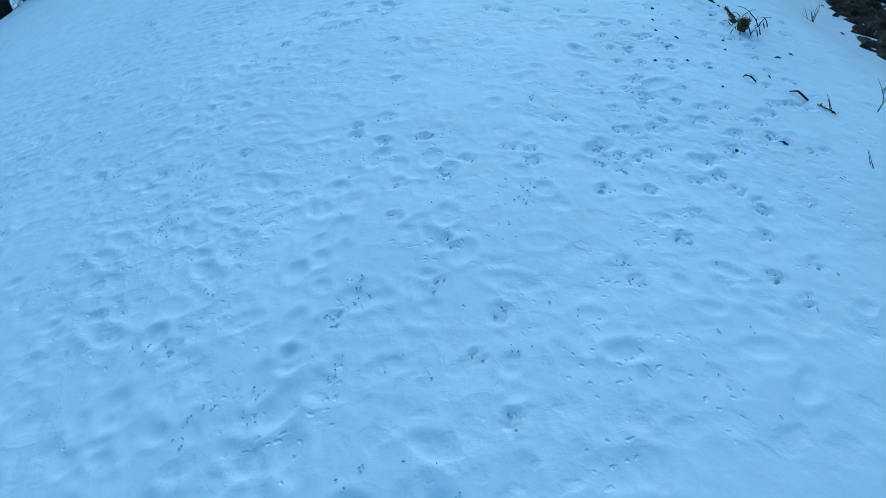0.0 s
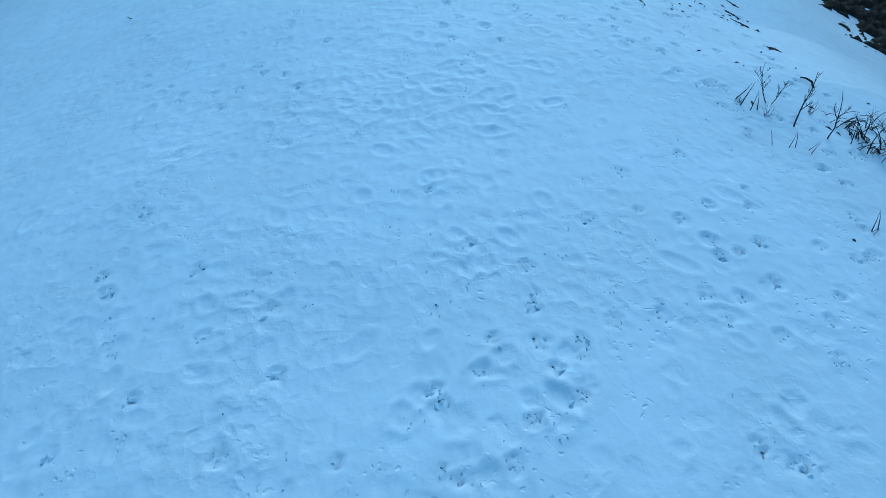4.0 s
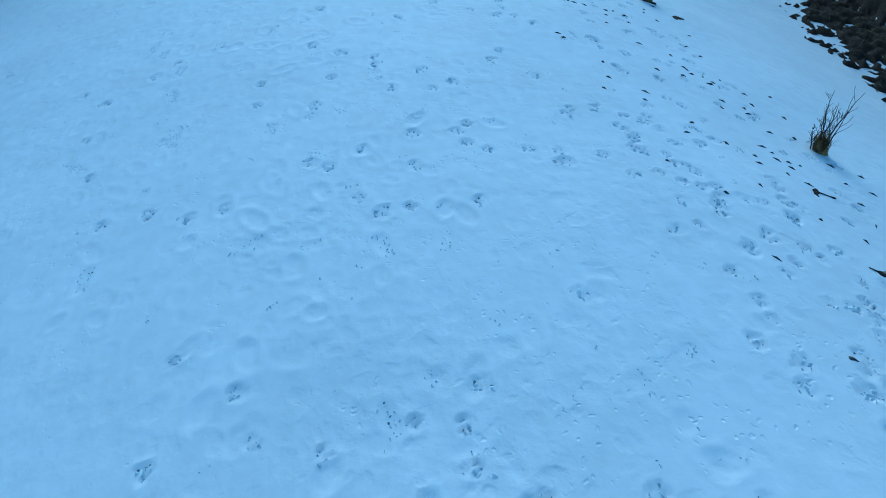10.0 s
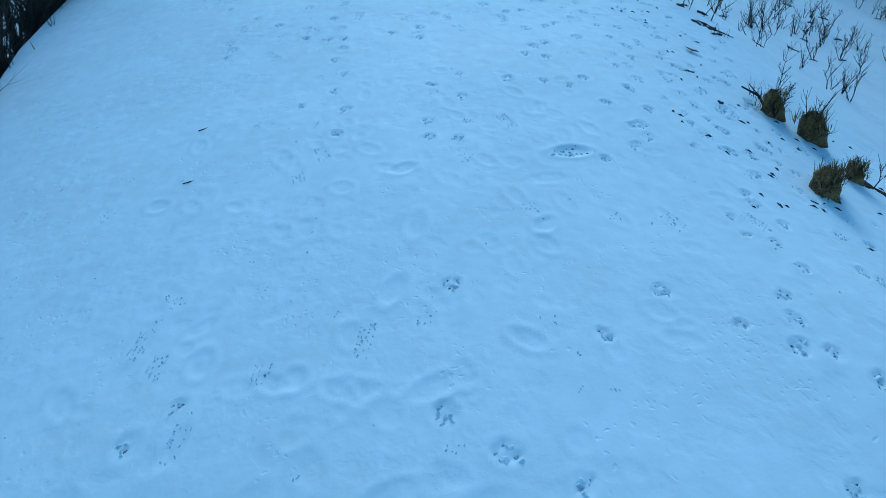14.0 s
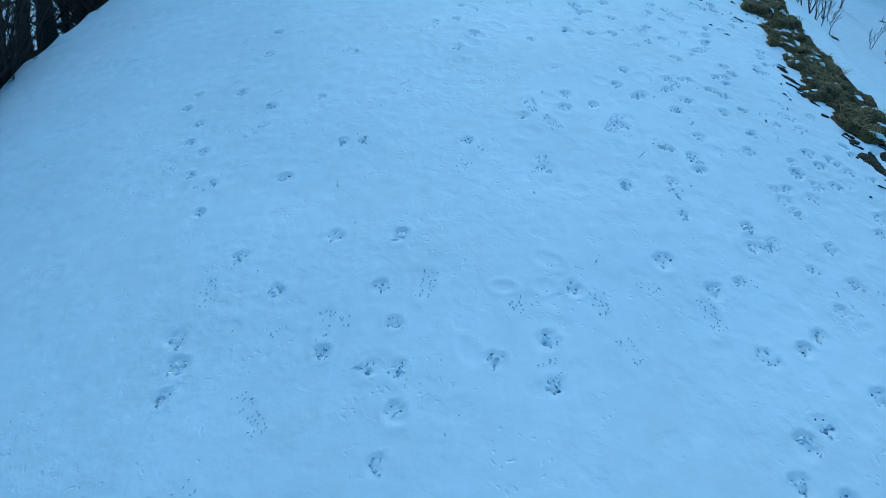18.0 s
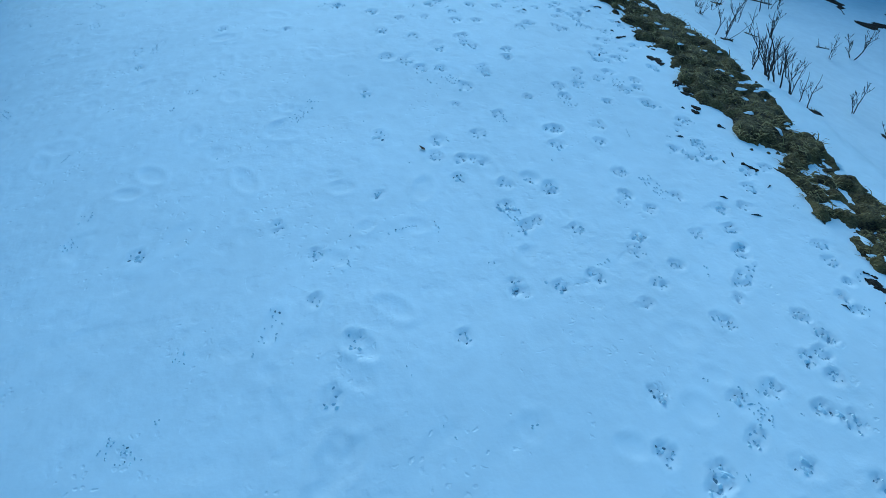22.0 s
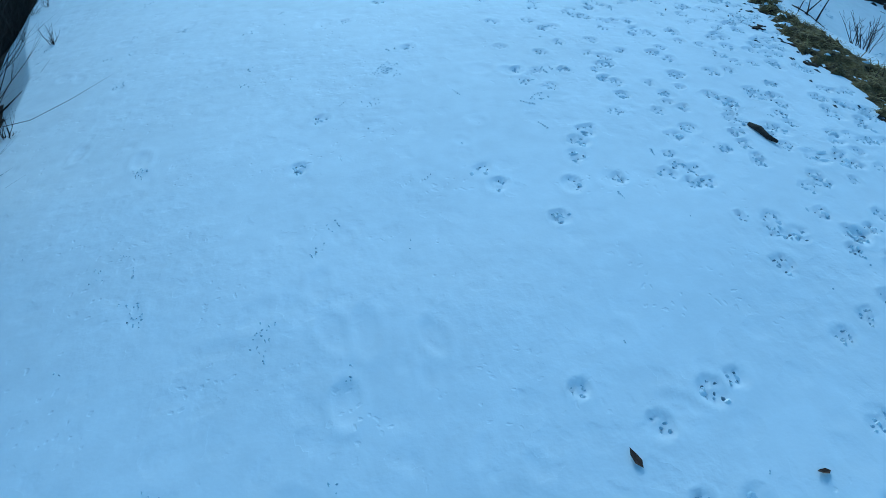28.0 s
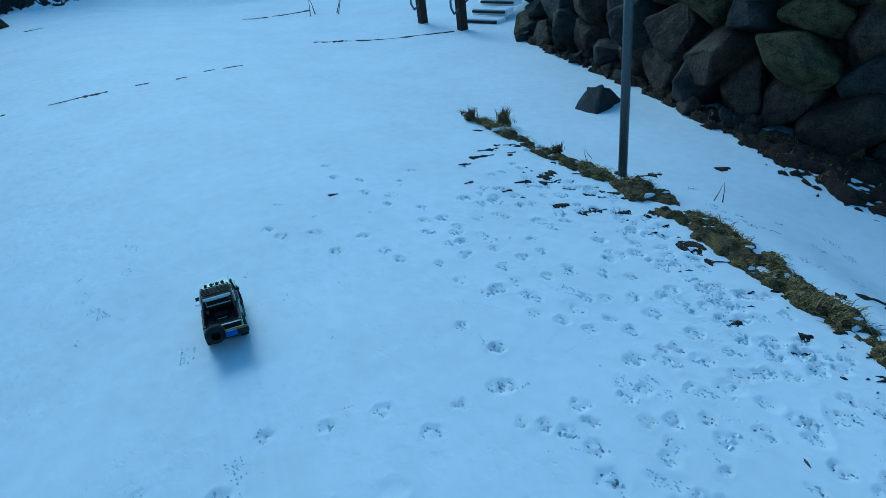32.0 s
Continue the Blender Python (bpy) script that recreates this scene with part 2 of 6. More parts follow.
YELLOW = material("yellow_strap", (0.50, 0.42, 0.06), 0.6, var=0.1)
REDP = material("red_lens", (0.35, 0.02, 0.015), 0.3, var=0.1)
LEAFM = material("withered_leaf", (0.05, 0.028, 0.018), 0.8, var=0.3, scale=60)


# ---- shapes ----
def mesh(name, verts, faces, mat=None, smooth=False):
    me = bpy.data.meshes.new(name)
    verts = np.asarray(verts, dtype=np.float64).reshape(-1, 3)
    if isinstance(faces, np.ndarray):
        k = faces.shape[1]
        me.vertices.add(len(verts))
        me.vertices.foreach_set("co", verts.ravel())
        me.loops.add(faces.size)
        me.loops.foreach_set("vertex_index", faces.ravel().astype(np.int32))
        me.polygons.add(len(faces))
        me.polygons.foreach_set("loop_start", np.arange(0, faces.size, k, dtype=np.int32))
        me.update(calc_edges=True)
        me.validate()
    else:
        me.from_pydata(verts.tolist(), [], faces)
        me.update()
    if smooth:
        me.polygons.foreach_set("use_smooth", np.ones(len(me.polygons), dtype=bool))
    if mat:
        me.materials.append(mat)
    return me


def empty(name, m=None):
    ob = new(name)
    ob.empty_display_size = 0.1
    if m is not None:
        ob.matrix_world = m
    return ob


def part(name, me, parent, label="", m=None):
    ob = new(name, me)
    ob.parent = parent
    if m is not None:
        ob.matrix_local = m
    return tagged(ob, label)


def from_bm(name, bm, mat, smooth=False):
    me = bpy.data.meshes.new(name)
    bmesh.ops.recalc_face_normals(bm, faces=bm.faces)
    bm.to_mesh(me)
    bm.free()
    me.materials.append(mat)
    if smooth:
        me.polygons.foreach_set("use_smooth", np.ones(len(me.polygons), dtype=bool))
    return me


def box(name, size, at, mat, bevel=0.002, rot=None, taper=(1, 1)):
    """A bevelled block; taper narrows its top."""
    bm = bmesh.new()
    bmesh.ops.create_cube(bm, size=1)
    for v in bm.verts:
        k = taper if v.co.z > 0 else (1, 1)
        v.co = Vector((v.co.x * size[0] * k[0], v.co.y * size[1] * k[1], v.co.z * size[2]))
    if bevel:
        bmesh.ops.bevel(bm, geom=bm.edges[:], offset=bevel, segments=2, affect="EDGES", profile=0.6)
    if rot:
        bmesh.ops.rotate(bm, verts=bm.verts[:], matrix=Euler([radians(a) for a in rot]).to_matrix())
    bmesh.ops.translate(bm, verts=bm.verts[:], vec=at)
    return from_bm(name, bm, mat)


def profile(name, pts, x0, x1, mat, bevel=0.002):
    """A plate: the outline pts of (y, z), from x0 to x1."""
    bm = bmesh.new()
    f = bm.faces.new([bm.verts.new((x0, y, z)) for y, z in pts])
    r = bmesh.ops.extrude_face_region(bm, geom=[f])
    bmesh.ops.translate(bm, verts=[v for v in r["geom"] if isinstance(v, bmesh.types.BMVert)], vec=(x1 - x0, 0, 0))
    bmesh.ops.recalc_face_normals(bm, faces=bm.faces)
    if bevel:
        sharp = [e for e in bm.edges if len(e.link_faces) == 2 and e.calc_face_angle(0) > 0.6]
        bmesh.ops.bevel(bm, geom=sharp, offset=bevel, segments=1, affect="EDGES")
    return from_bm(name, bm, mat)


def tube_data(points, radii, sides=6):
    """Vertices and faces of a tapered tube along points."""
    vs, fs = [], []
    pts = [Vector(p) for p in points]
    for i, p in enumerate(pts):
        d = (pts[min(i + 1, len(pts) - 1)] - pts[max(i - 1, 0)]).normalized()
        a = d.orthogonal().normalized()
        b = d.cross(a)
        for k in range(sides):
            q = p + (a * math.cos(2 * math.pi * k / sides) + b * math.sin(2 * math.pi * k / sides)) * radii[i]
            vs.append(q[:])
    for i in range(len(pts) - 1):
        for k in range(sides):
            fs.append((i * sides + k, i * sides + (k + 1) % sides, (i + 1) * sides + (k + 1) % sides, (i + 1) * sides + k))
    n = len(vs)
    fs.append(tuple(range(sides))[::-1])
    fs.append(tuple(range(n - sides, n)))
    return vs, fs


def tubes(name, list_of, mat, sides=6, smooth=True):
    vs, fs = [], []
    for pts, rad in list_of:
        v, f = tube_data(pts, rad, sides)
        o = len(vs)
        vs += v
        fs += [tuple(i + o for i in q) for q in f]
    return mesh(name, vs, fs, mat, smooth)


def lathe(name, prof, mat, sides=24, axis="x"):
    """A ring body from (along, radius) pairs, turned about x."""
    vs, fs = [], []
    for a, r in prof:
        for k in range(sides):
            t = 2 * math.pi * k / sides
            vs.append((a, r * math.cos(t), r * math.sin(t)))
    n = len(prof)
    for i in range(n - 1):
        for k in range(sides):
            fs.append((i * sides + k, i * sides + (k + 1) % sides, (i + 1) * sides + (k + 1) % sides, (i + 1) * sides + k))
    return mesh(name, vs, fs, mat, True)


# ---- relief of the land ----
def grid_noise(x, y, seed):
    """Smooth value noise on a unit lattice."""
    xi, yi = np.floor(x).astype(np.int64), np.floor(y).astype(np.int64)
    fx, fy = x - xi, y - yi
    fx, fy = fx * fx * (3 - 2 * fx), fy * fy * (3 - 2 * fy)

    def h(a, b):
        n = (a * 374761393 + b * 668265263 + seed * 1442695041) & 0xFFFFFFFF
        n = ((n ^ (n >> 13)) * 1274126177) & 0xFFFFFFFF
        return ((n ^ (n >> 16)) & 0xFFFF) / 65535.0
    return (h(xi, yi) * (1 - fx) + h(xi + 1, yi) * fx) * (1 - fy) + (h(xi, yi + 1) * (1 - fx) + h(xi + 1, yi + 1) * fx) * fy - 0.5


def fbm(x, y, size, seed, octaves=3):
    out, a = 0, 1.0
    for o in range(octaves):
        x, y = 0.825 * x - 0.565 * y, 0.565 * x + 0.825 * y
        out = out + a * grid_noise(x / size + 17.3 * o, y / size - 9.1 * o, seed + o)
        a, size = a * 0.5, size * 0.5
    return out


def smooth01(v):
    v = np.clip(v, 0, 1)
    return v * v * (3 - 2 * v)


EDGE_Y = [-2, 10, 12.5, 14, 15.6, 16.6, 17.3, 18.2, 20, 22, 23.2, 24.2, 25.2, 26.4, 27.4, 28.4, 29.4, 30.4, 31.4, 32.5, 34, 36.8, 39.5, 41.5, 43.5, 46, 48, 49, 50.5, 53, 56, 75]
EDGE_X = [-7.8, -7.8, -7.8, -8.0, -7.6, -6.0, -4.95, -4.7, -5.0, -4.95, -4.6, -4.2, -3.75, -3.15, -2.9, -2.72, -2.8, -3.1, -3.3, -3.4, -3.4, -3.25, -2.85, -2.3, -1.6, -0.9, 0.0, 1.2, 3.0, 6.0, 10.0, 28.0]
BERM_Y = [-2, 6, 12, 16, 18.9, 19.8, 21.5, 23, 24, 25.3, 26.5, 27.4, 28, 28.8, 29.5, 30.6, 31.7, 33.8]
BERM_X = [2.2, 2.2, 2.3, 2.0, 1.80, 1.62, 1.78, 1.98, 2.07, 2.16, 2.32, 2.40, 2.52, 2.85, 3.08, 3.42, 3.58, 3.82]
BANK_Y = [19.1, 19.5, 20, 21, 22, 23, 24, 25.3, 26.2, 27.2, 28, 28.7, 29.4, 30.1, 30.7, 31.3, 31.9, 32.5, 33.1, 33.8]
BANK_L = [1.80, 1.64, 1.64, 1.77, 1.86, 2.02, 2.08, 2.12, 2.20, 2.34, 2.50, 2.80, 3.04, 3.25, 3.42, 3.54, 3.60, 3.66, 3.76, 3.84]
BANK_R = [2.05, 2.20, 2.28, 2.36, 2.52, 2.68, 2.76, 2.92, 3.00, 3.05, 3.02, 3.10, 3.38, 3.65, 3.82, 3.98, 3.80, 3.86, 3.94, 3.92]
WALL_Y = [-2, 4, 10, 15, 17.4, 20, 22, 24, 26.4, 28.4, 29.1, 29.35, 29.6, 29.9, 30.3, 30.8, 31.4, 32.3, 33.1, 33.9, 35.3, 36.7, 38, 41]
WALL_X = [4.6, 4.7, 4.95, 5.3, 6.1, 7.6, 8.5, 9.6, 10.6, 10.9, 10.0, 8.9, 7.7, 6.9, 6.35, 6.0, 5.82, 5.92, 6.22, 6.48, 6.90, 7.22, 7.5, 8.2]
TOP_Y, TOP_H = [0, 31, 32, 33, 34, 35.3, 36.2, 36.8, 38, 41], [2.7, 2.7, 2.2, 1.75, 1.45, 1.2, 0.95, 0.75, 0.7, 0.3]


def land(x, y):
    """Height of the smooth land: a crowned track, a drop beside it, a shallow ditch and the terrace behind the boulders."""
    c = np.interp(y, [26, 33], [0.0386, 0.032])
    flat = smooth01((y - 28) / 3.5)          # beyond the bank the ground levels out
    z = np.where(x < -4, -16 * c + 8 * c * (x + 4), np.where(x > 5, -25 * c - 4 * c * (x - 5), -c * x * x))
    ease = np.clip(x, 0, None) / (1 + (np.clip(x, 0, None) / 4.6) ** 6) ** (1 / 6)
    z = z + flat * (-c * ease ** 2 - z) * (x > 0)
    edge = np.interp(y, EDGE_Y, EDGE_X)
    over = np.clip(edge - x, 0, None)
    z = z - np.where(over < 5, 0.75 * over, 3.75 + 0.2 * (over - 5))
    z = np.maximum(z, -14)
    berm, wall = np.interp(y, BERM_Y, BERM_X), np.interp(y, WALL_Y, WALL_X)
    dip = np.interp(y, [0, 7, 9.5, 16, 18.5, 28.5, 30.5, 32], [0.3, 0.3, 0.12, 0.12, 0.3, 0.28, 0.08, 0.0])
    brink = np.where(y < 19, berm + 0.45, np.interp(y, BANK_Y, BANK_R) + 0.12)
    z = z - dip * smooth01((x - brink) / np.where(y < 19, 1.3, 0.8))
    top = np.interp(y, TOP_Y, TOP_H)
    z = z + top * smooth01((x - wall - 0.95) / np.interp(y, [36.7, 37.2], [0.35, 2.0])) * smooth01((43 - y) / 3)
    z = z + 0.12 * np.clip(x - wall - 1, 0, 12) * (x > wall)
    z = z - np.interp(y, [8, 9.5, 16, 18.5], [0, 0.2, 0.2, 0]) * smooth01((x - 0.6) / 2.0)
    along = np.clip(y, -4, 70)               # the track climbs to a crest and runs almost level past it
    z = z + 0.15 * (along - 1.02 * np.logaddexp(0, (along - 27.2) * 1.5) / 1.5)
    far = np.clip(y - 47 + 0.35 * (x - 4), 0, None)
    z = z + np.where(x > edge, 0.16 * np.minimum(far, 25), 0)
    return z


def height(x, y):
    """Height of the land at one place."""
    return float(land(np.array([x], float), np.array([y], float))[0])


def steps(lo, hi, fine, first, last, near_lo, near_hi, cap, grow=1.22):
    """Grid lines: even between lo and hi, at most cap apart out to near_lo and near_hi, then ever wider."""
    a = list(np.arange(lo, hi + fine / 2, fine))

    def outward(start, sign, near_end, end):
        d, p, out = fine, start, []
        while sign * p < sign * end:
            d = min(d * grow, cap) if sign * p < sign * near_end else d * grow
            p += sign * d
            out.append(p)
        return out

    return np.array(outward(a[0], -1, near_lo, first)[::-1] + a + outward(a[-1], 1, near_hi, last))


# ---- the snow: one sheet, pitted with paw prints and old boot prints ----
FINE = 0.016
X_LO, X_HI, Y_LO, Y_HI = -3.4, 3.7, 0.6, 33.2
gx, gy = steps(X_LO, X_HI, FINE, -900, 900, -10, 11, 0.14), steps(Y_LO, Y_HI, FINE, -300, 1500, -2, 54, 0.18)
GX, GY = np.meshgrid(gx, gy)
GZ = land(GX, GY)
near = smooth01((34.5 - GY) / 3) * smooth01((6 - np.abs(GX)) / 2)


def cells(x, y, cell, seed):
    """Old melted prints: squared distance to the nearest centre, and how far the edge between two cells is."""
    ix, iy, best, second = np.floor(x / cell), np.floor(y / cell), np.full(x.shape, 9.0), np.full(x.shape, 9.0)
    for a in (-1, 0, 1):
        for b in (-1, 0, 1):
            cx, cy = ix + a, iy + b
            h = np.sin(cx * 127.1 + cy * 311.7 + seed * 17.3) * 43758.5453
            g = np.sin(cx * 269.5 + cy * 183.3 + seed * 9.1) * 24634.6345
            d = (cx + h - np.floor(h) - x / cell) ** 2 + (cy + g - np.floor(g) - y / cell) ** 2
            second = np.minimum(second, np.maximum(best, d))
            best = np.minimum(best, d)
    return np.minimum(best, 1.0), np.sqrt(second) - np.sqrt(best)


wx, wy = GX + 0.05 * fbm(GX, GY, 0.3, 41, 2), GY + 0.05 * fbm(GX, GY, 0.3, 43, 2)
where = np.clip(0.55 + 1.6 * fbm(GX, GY, 0.9, 45, 2), 0.0, 1.4)
worn = (0.22 + 0.75 * smooth01((13 - GY) / 9) + 0.30 * smooth01((18 - GY) / 4)) * (0.55 + 0.65 * smooth01((0.6 - GX) / 1.8)) * where
relief = 0.024 * fbm(GX, GY, 1.3, 3, 2) + (0.3 + worn) * (0.0035 * fbm(GX, GY, 0.26, 5, 2) + 0.0016 * fbm(GX, GY, 0.10, 9, 2))
bowl, rift = cells(wx, wy, 0.16, 1)
patch = smooth01(0.5 + 2.2 * fbm(GX, GY, 0.7, 47, 2))
relief = relief + worn * (0.003 * bowl + 0.0020 * patch * np.exp(-(rift / 0.20) ** 2))
GZ = GZ + relief * near + 0.25 * fbm(GX, GY, 9.0, 12, 3) * smooth01((np.hypot(GX, GY - 18) - 22) / 15)
ix0, iy0 = int(np.argmin(np.abs(gx - X_LO))), int(np.argmin(np.abs(gy - Y_LO)))
rng = np.random.default_rng(7)


def press(x, y, rx, ry, deep, turn=0.0, rim=0.25, wall=0.5):
    """Presses an oval dent with a slight rim into the snow; a small wall makes its side steep."""
    n = int(max(rx, ry) * 1.9 / FINE) + 1
    i, j = int(round((y - Y_LO) / FINE)) + iy0, int(round((x - X_LO) / FINE)) + ix0
    a, b, c, d = max(i - n, 0), min(i + n + 1, len(gy)), max(j - n, 0), min(j + n + 1, len(gx))
    if b <= a or d <= c:
        return
    dx, dy = GX[a:b, c:d] - x, GY[a:b, c:d] - y
    u, v = dx * math.cos(turn) + dy * math.sin(turn), -dx * math.sin(turn) + dy * math.cos(turn)
    r = np.sqrt((u / rx) ** 2 + (v / ry) ** 2)
    GZ[a:b, c:d] += -deep * smooth01((0.9 + wall / 2 - r) / wall) + deep * rim * np.exp(-((r - 1.35) / 0.25) ** 2)


SPECKS, SHADE_DOTS, CRUMBS, TRODDEN = [], [], [], []


def melted(x, y, size):
    """An old print, melted to a shallow oval with a soft rim, often with a second one half over it."""
    turn = rng.normal(0.2, 0.6)
    press(x, y, 0.045 * size, 0.075 * size * rng.uniform(0.7, 1.3), rng.uniform(0.0015, 0.0060 if y < 9 else 0.0042) * size, turn, rng.uniform(0.5, 0.95), rng.uniform(0.1, 0.4))


for q in range(3400):
    y = 0.7 + 29.0 * rng.random() ** 1.4
    x = rng.normal(-0.9, 1.5)
    if rng.random() < 0.35 + 0.9 * float(fbm(np.array([x]), np.array([y]), 1.1, 71, 2)[0]) + 0.5 * max(0.0, (12 - y) / 12) - 0.25 * (y > 16):
        melted(x, y, rng.uniform(0.55, 1.15))


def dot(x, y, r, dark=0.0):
    """One sharp little hole: a slush fleck coloured for the hole's shade, often with a crumb of snow thrown up beside
    it.
    """
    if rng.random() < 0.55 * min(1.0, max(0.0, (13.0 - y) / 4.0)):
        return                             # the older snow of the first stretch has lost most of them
    (SPECKS if rng.random() < dark else SHADE_DOTS).append((x, y, r))
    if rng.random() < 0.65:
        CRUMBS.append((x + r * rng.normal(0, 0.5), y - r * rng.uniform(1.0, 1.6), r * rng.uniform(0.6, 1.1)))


def paw(x, y, turn, dark=0.1, size=1.0):
    """A dog's print: claws, toes and the rim of the pad."""
    ct, st = math.cos(turn), math.sin(turn)
    press(x, y, 0.045 * size, 0.055 * size, rng.uniform(0.002, 0.006), turn, 0.35, 0.35)
    # clearer prints get a few flecks bluer and darker than the snow
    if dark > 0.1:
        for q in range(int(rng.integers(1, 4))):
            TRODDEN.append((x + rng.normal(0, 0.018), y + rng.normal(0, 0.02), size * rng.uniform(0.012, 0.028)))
    for px, py, r in ((-0.014, -0.02, 0.012), (0.012, -0.022, 0.013), (-0.030, 0.014, 0.010), (-0.012, 0.036, 0.011), (0.012, 0.036, 0.011), (0.030, 0.014, 0.010), (0.0, -0.004, 0.010)):
        if rng.random() < 0.78:
            px, py = (px + rng.normal(0, 0.007)) * size, (py + rng.normal(0, 0.007)) * size
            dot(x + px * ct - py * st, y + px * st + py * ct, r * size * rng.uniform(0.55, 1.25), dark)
            press(x + px * ct - py * st, y + px * st + py * ct, 0.015, 0.015, 0.006, 0, 0.6)


def boot(x, y, turn, dark=0.03, whole=False):
    """A boot print: a shallow oval with rows of cleat marks, most often part of them melted away."""
    ct, st = math.cos(turn), math.sin(turn)
    press(x, y, 0.04, 0.095, 0.0035 if whole else rng.uniform(0.001, 0.002), turn, 0.5, 0.3)
    lo, hi = (-0.09, 0.09) if whole else sorted((rng.uniform(-0.13, 0.05), rng.uniform(-0.02, 0.13)))
    for v in np.arange(lo, hi, 0.024):
        for u in (-0.032, -0.011, 0.011, 0.032):
            if rng.random() < 0.55:
                a, c = u + rng.normal(0, 0.003), v + 0.007 * (abs(u) > 0.02) + rng.normal(0, 0.003)
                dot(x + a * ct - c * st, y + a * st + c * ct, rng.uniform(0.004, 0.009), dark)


def berm_x(y):
    return float(np.interp(y, BERM_Y, BERM_X))


for k in range(240):                       # boot prints, half melted
    y = 1.2 + 31.5 * rng.random() ** 1.25
    x = rng.uniform(-3.8, 0.5) if rng.random() < 0.6 else rng.uniform(-1.0, berm_x(y) - 0.1)
    boot(x, y, rng.normal(0, 0.5))
for k in range(62):                        # trails of a dog
    y = rng.uniform(0.8, 31)
    x = rng.uniform(-2.8, 1.6) if k % 4 == 0 else berm_x(y) - rng.uniform(0.1, 1.6)
    head = rng.normal(0.0, 0.45)
    strong = rng.random() < 0.4
    for q in range(int(rng.integers(5, 13))):
        side = 0.055 if q % 2 else -0.055
        paw(x + side * math.cos(head), y + side * math.sin(head), head + rng.normal(0, 0.2), 0.15 if strong else 0.02, rng.uniform(0.75, 1.05))
        x, y = x - 0.24 * math.sin(head) + rng.normal(0, 0.03), y + 0.24 * math.cos(head) + rng.normal(0, 0.05)
        head += rng.normal(0, 0.12)
for k in range(480):                       # stray prints, thickest towards the bank
    y = rng.uniform(2.5, 32.5)
    x = berm_x(y) - abs(rng.normal(0, 0.85)) + 0.05
    paw(x, y, rng.uniform(-1.2, 1.2), 0.22 if rng.random() < 0.25 else 0.02, rng.uniform(0.6, 1.1))
for k in range(500):                       # shallow dents
    y = 0.8 + 31 * rng.random() ** 1.4
    x = rng.uniform(-4.0, berm_x(y) + 0.3)
    s = rng.uniform(0.03, 0.07)
    press(x, y, s, s * rng.uniform(0.8, 1.7), rng.uniform(0.001, 0.003), rng.uniform(0, 3), 0.5)
    if rng.random() < 0.5:
        dot(x + rng.normal(0, s * 0.5), y - s * 0.7, rng.uniform(0.004, 0.009), 0.05)
for k in range(480):                       # tight clusters of small sharp holes, some in rows
    y = 0.8 + 31.8 * rng.random() ** 1.1
    x = rng.uniform(-3.9, berm_x(y))
    a, row = rng.uniform(0, 3.1), rng.random() < 0.4
    for q in range(int(rng.integers(1, 6))):
        hx, hy = (x + q * 0.017 * math.cos(a), y + q * 0.017 * math.sin(a)) if row else (x + rng.normal(0, 0.022), y + rng.normal(0, 0.026))
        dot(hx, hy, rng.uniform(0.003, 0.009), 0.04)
for k in range(230):                       # a well-trodden stretch beside the bank's end
    y = rng.uniform(25.5, 31.8)
    paw(berm_x(y) - 0.05 - abs(rng.normal(0, 0.75)), y, rng.normal(0, 0.6), 0.4, rng.uniform(0.8, 1.25))
for k in range(70):                        # scattered marks in the ditch
    y = rng.uniform(27.5, 31.5)
    paw(rng.uniform(3.5, 4.5), y, rng.normal(0, 0.8), 0.4, rng.uniform(0.6, 1.1))
PRINTS_A = [(-0.97, 1.64), (-0.36, 1.67), (0.79, 1.76), (1.32, 1.77), (0.77, 1.88), (1.05, 2.01), (-0.83, 2.17), (0.94, 2.56), (0.09, 2.58), (1.11, 2.68), (0.88, 2.76), (1.09, 2.92), (-0.01, 2.96), (-1.44, 3.0), (-0.98, 3.02), (0.72, 3.06), (-1.72, 3.09), (-0.21, 3.22), (1.01, 3.34), (-1.21, 3.36), (0.97, 3.57), (-0.16, 3.7), (1.36, 4.03), (-0.19, 4.33), (-1.0, 4.56), (1.03, 4.71), (-2.3, 4.72), (-0.75, 4.74), (0.63, 4.74), (0.5, 4.82), (-1.17, 4.82), (-1.64, 4.89), (1.3, 4.98), (-2.41, 4.99), (-0.75, 5.04), (-0.18, 5.05), (-0.24, 5.19), (-2.11, 5.22), (-1.48, 5.27), (-0.29, 5.34), (-0.11, 5.35), (0.61, 5.45), (-1.88, 5.52), (0.3, 5.55), (0.55, 5.63)]
PRINTS_B = [(-0.29, 5.63), (-1.56, 5.66), (0.73, 5.89), (1.48, 5.91), (-2.49, 5.92), (-2.02, 5.99), (-0.57, 6.0), (0.71, 6.01), (-3.78, 6.02), (-2.56, 6.06), (0.08, 6.17), (0.6, 6.17), (-0.79, 6.47), (-2.5, 6.56), (0.37, 6.59)]
PRINTS_C = [(-1.73, 7.8), (-2.21, 7.92), (-0.53, 7.94), (-2.67, 7.94), (-1.86, 8.03), (-2.04, 8.12), (-0.68, 8.22), (-2.1, 8.26), (-0.57, 8.34), (-1.59, 8.51), (-0.64, 8.57), (-2.02, 8.63), (0.8, 8.74), (0.0, 8.91), (-1.94, 9.14), (0.71, 9.2), (-3.4, 9.36), (-0.69, 9.36), (0.02, 9.52), (0.73, 9.54), (-0.93, 9.66), (0.06, 9.66), (0.2, 9.66), (0.79, 9.67), (-0.93, 9.79), (-0.15, 9.79), (0.87, 9.82), (-0.54, 9.87), (-0.95, 9.97), (0.89, 10.01), (1.2, 10.06), (0.72, 10.18)]
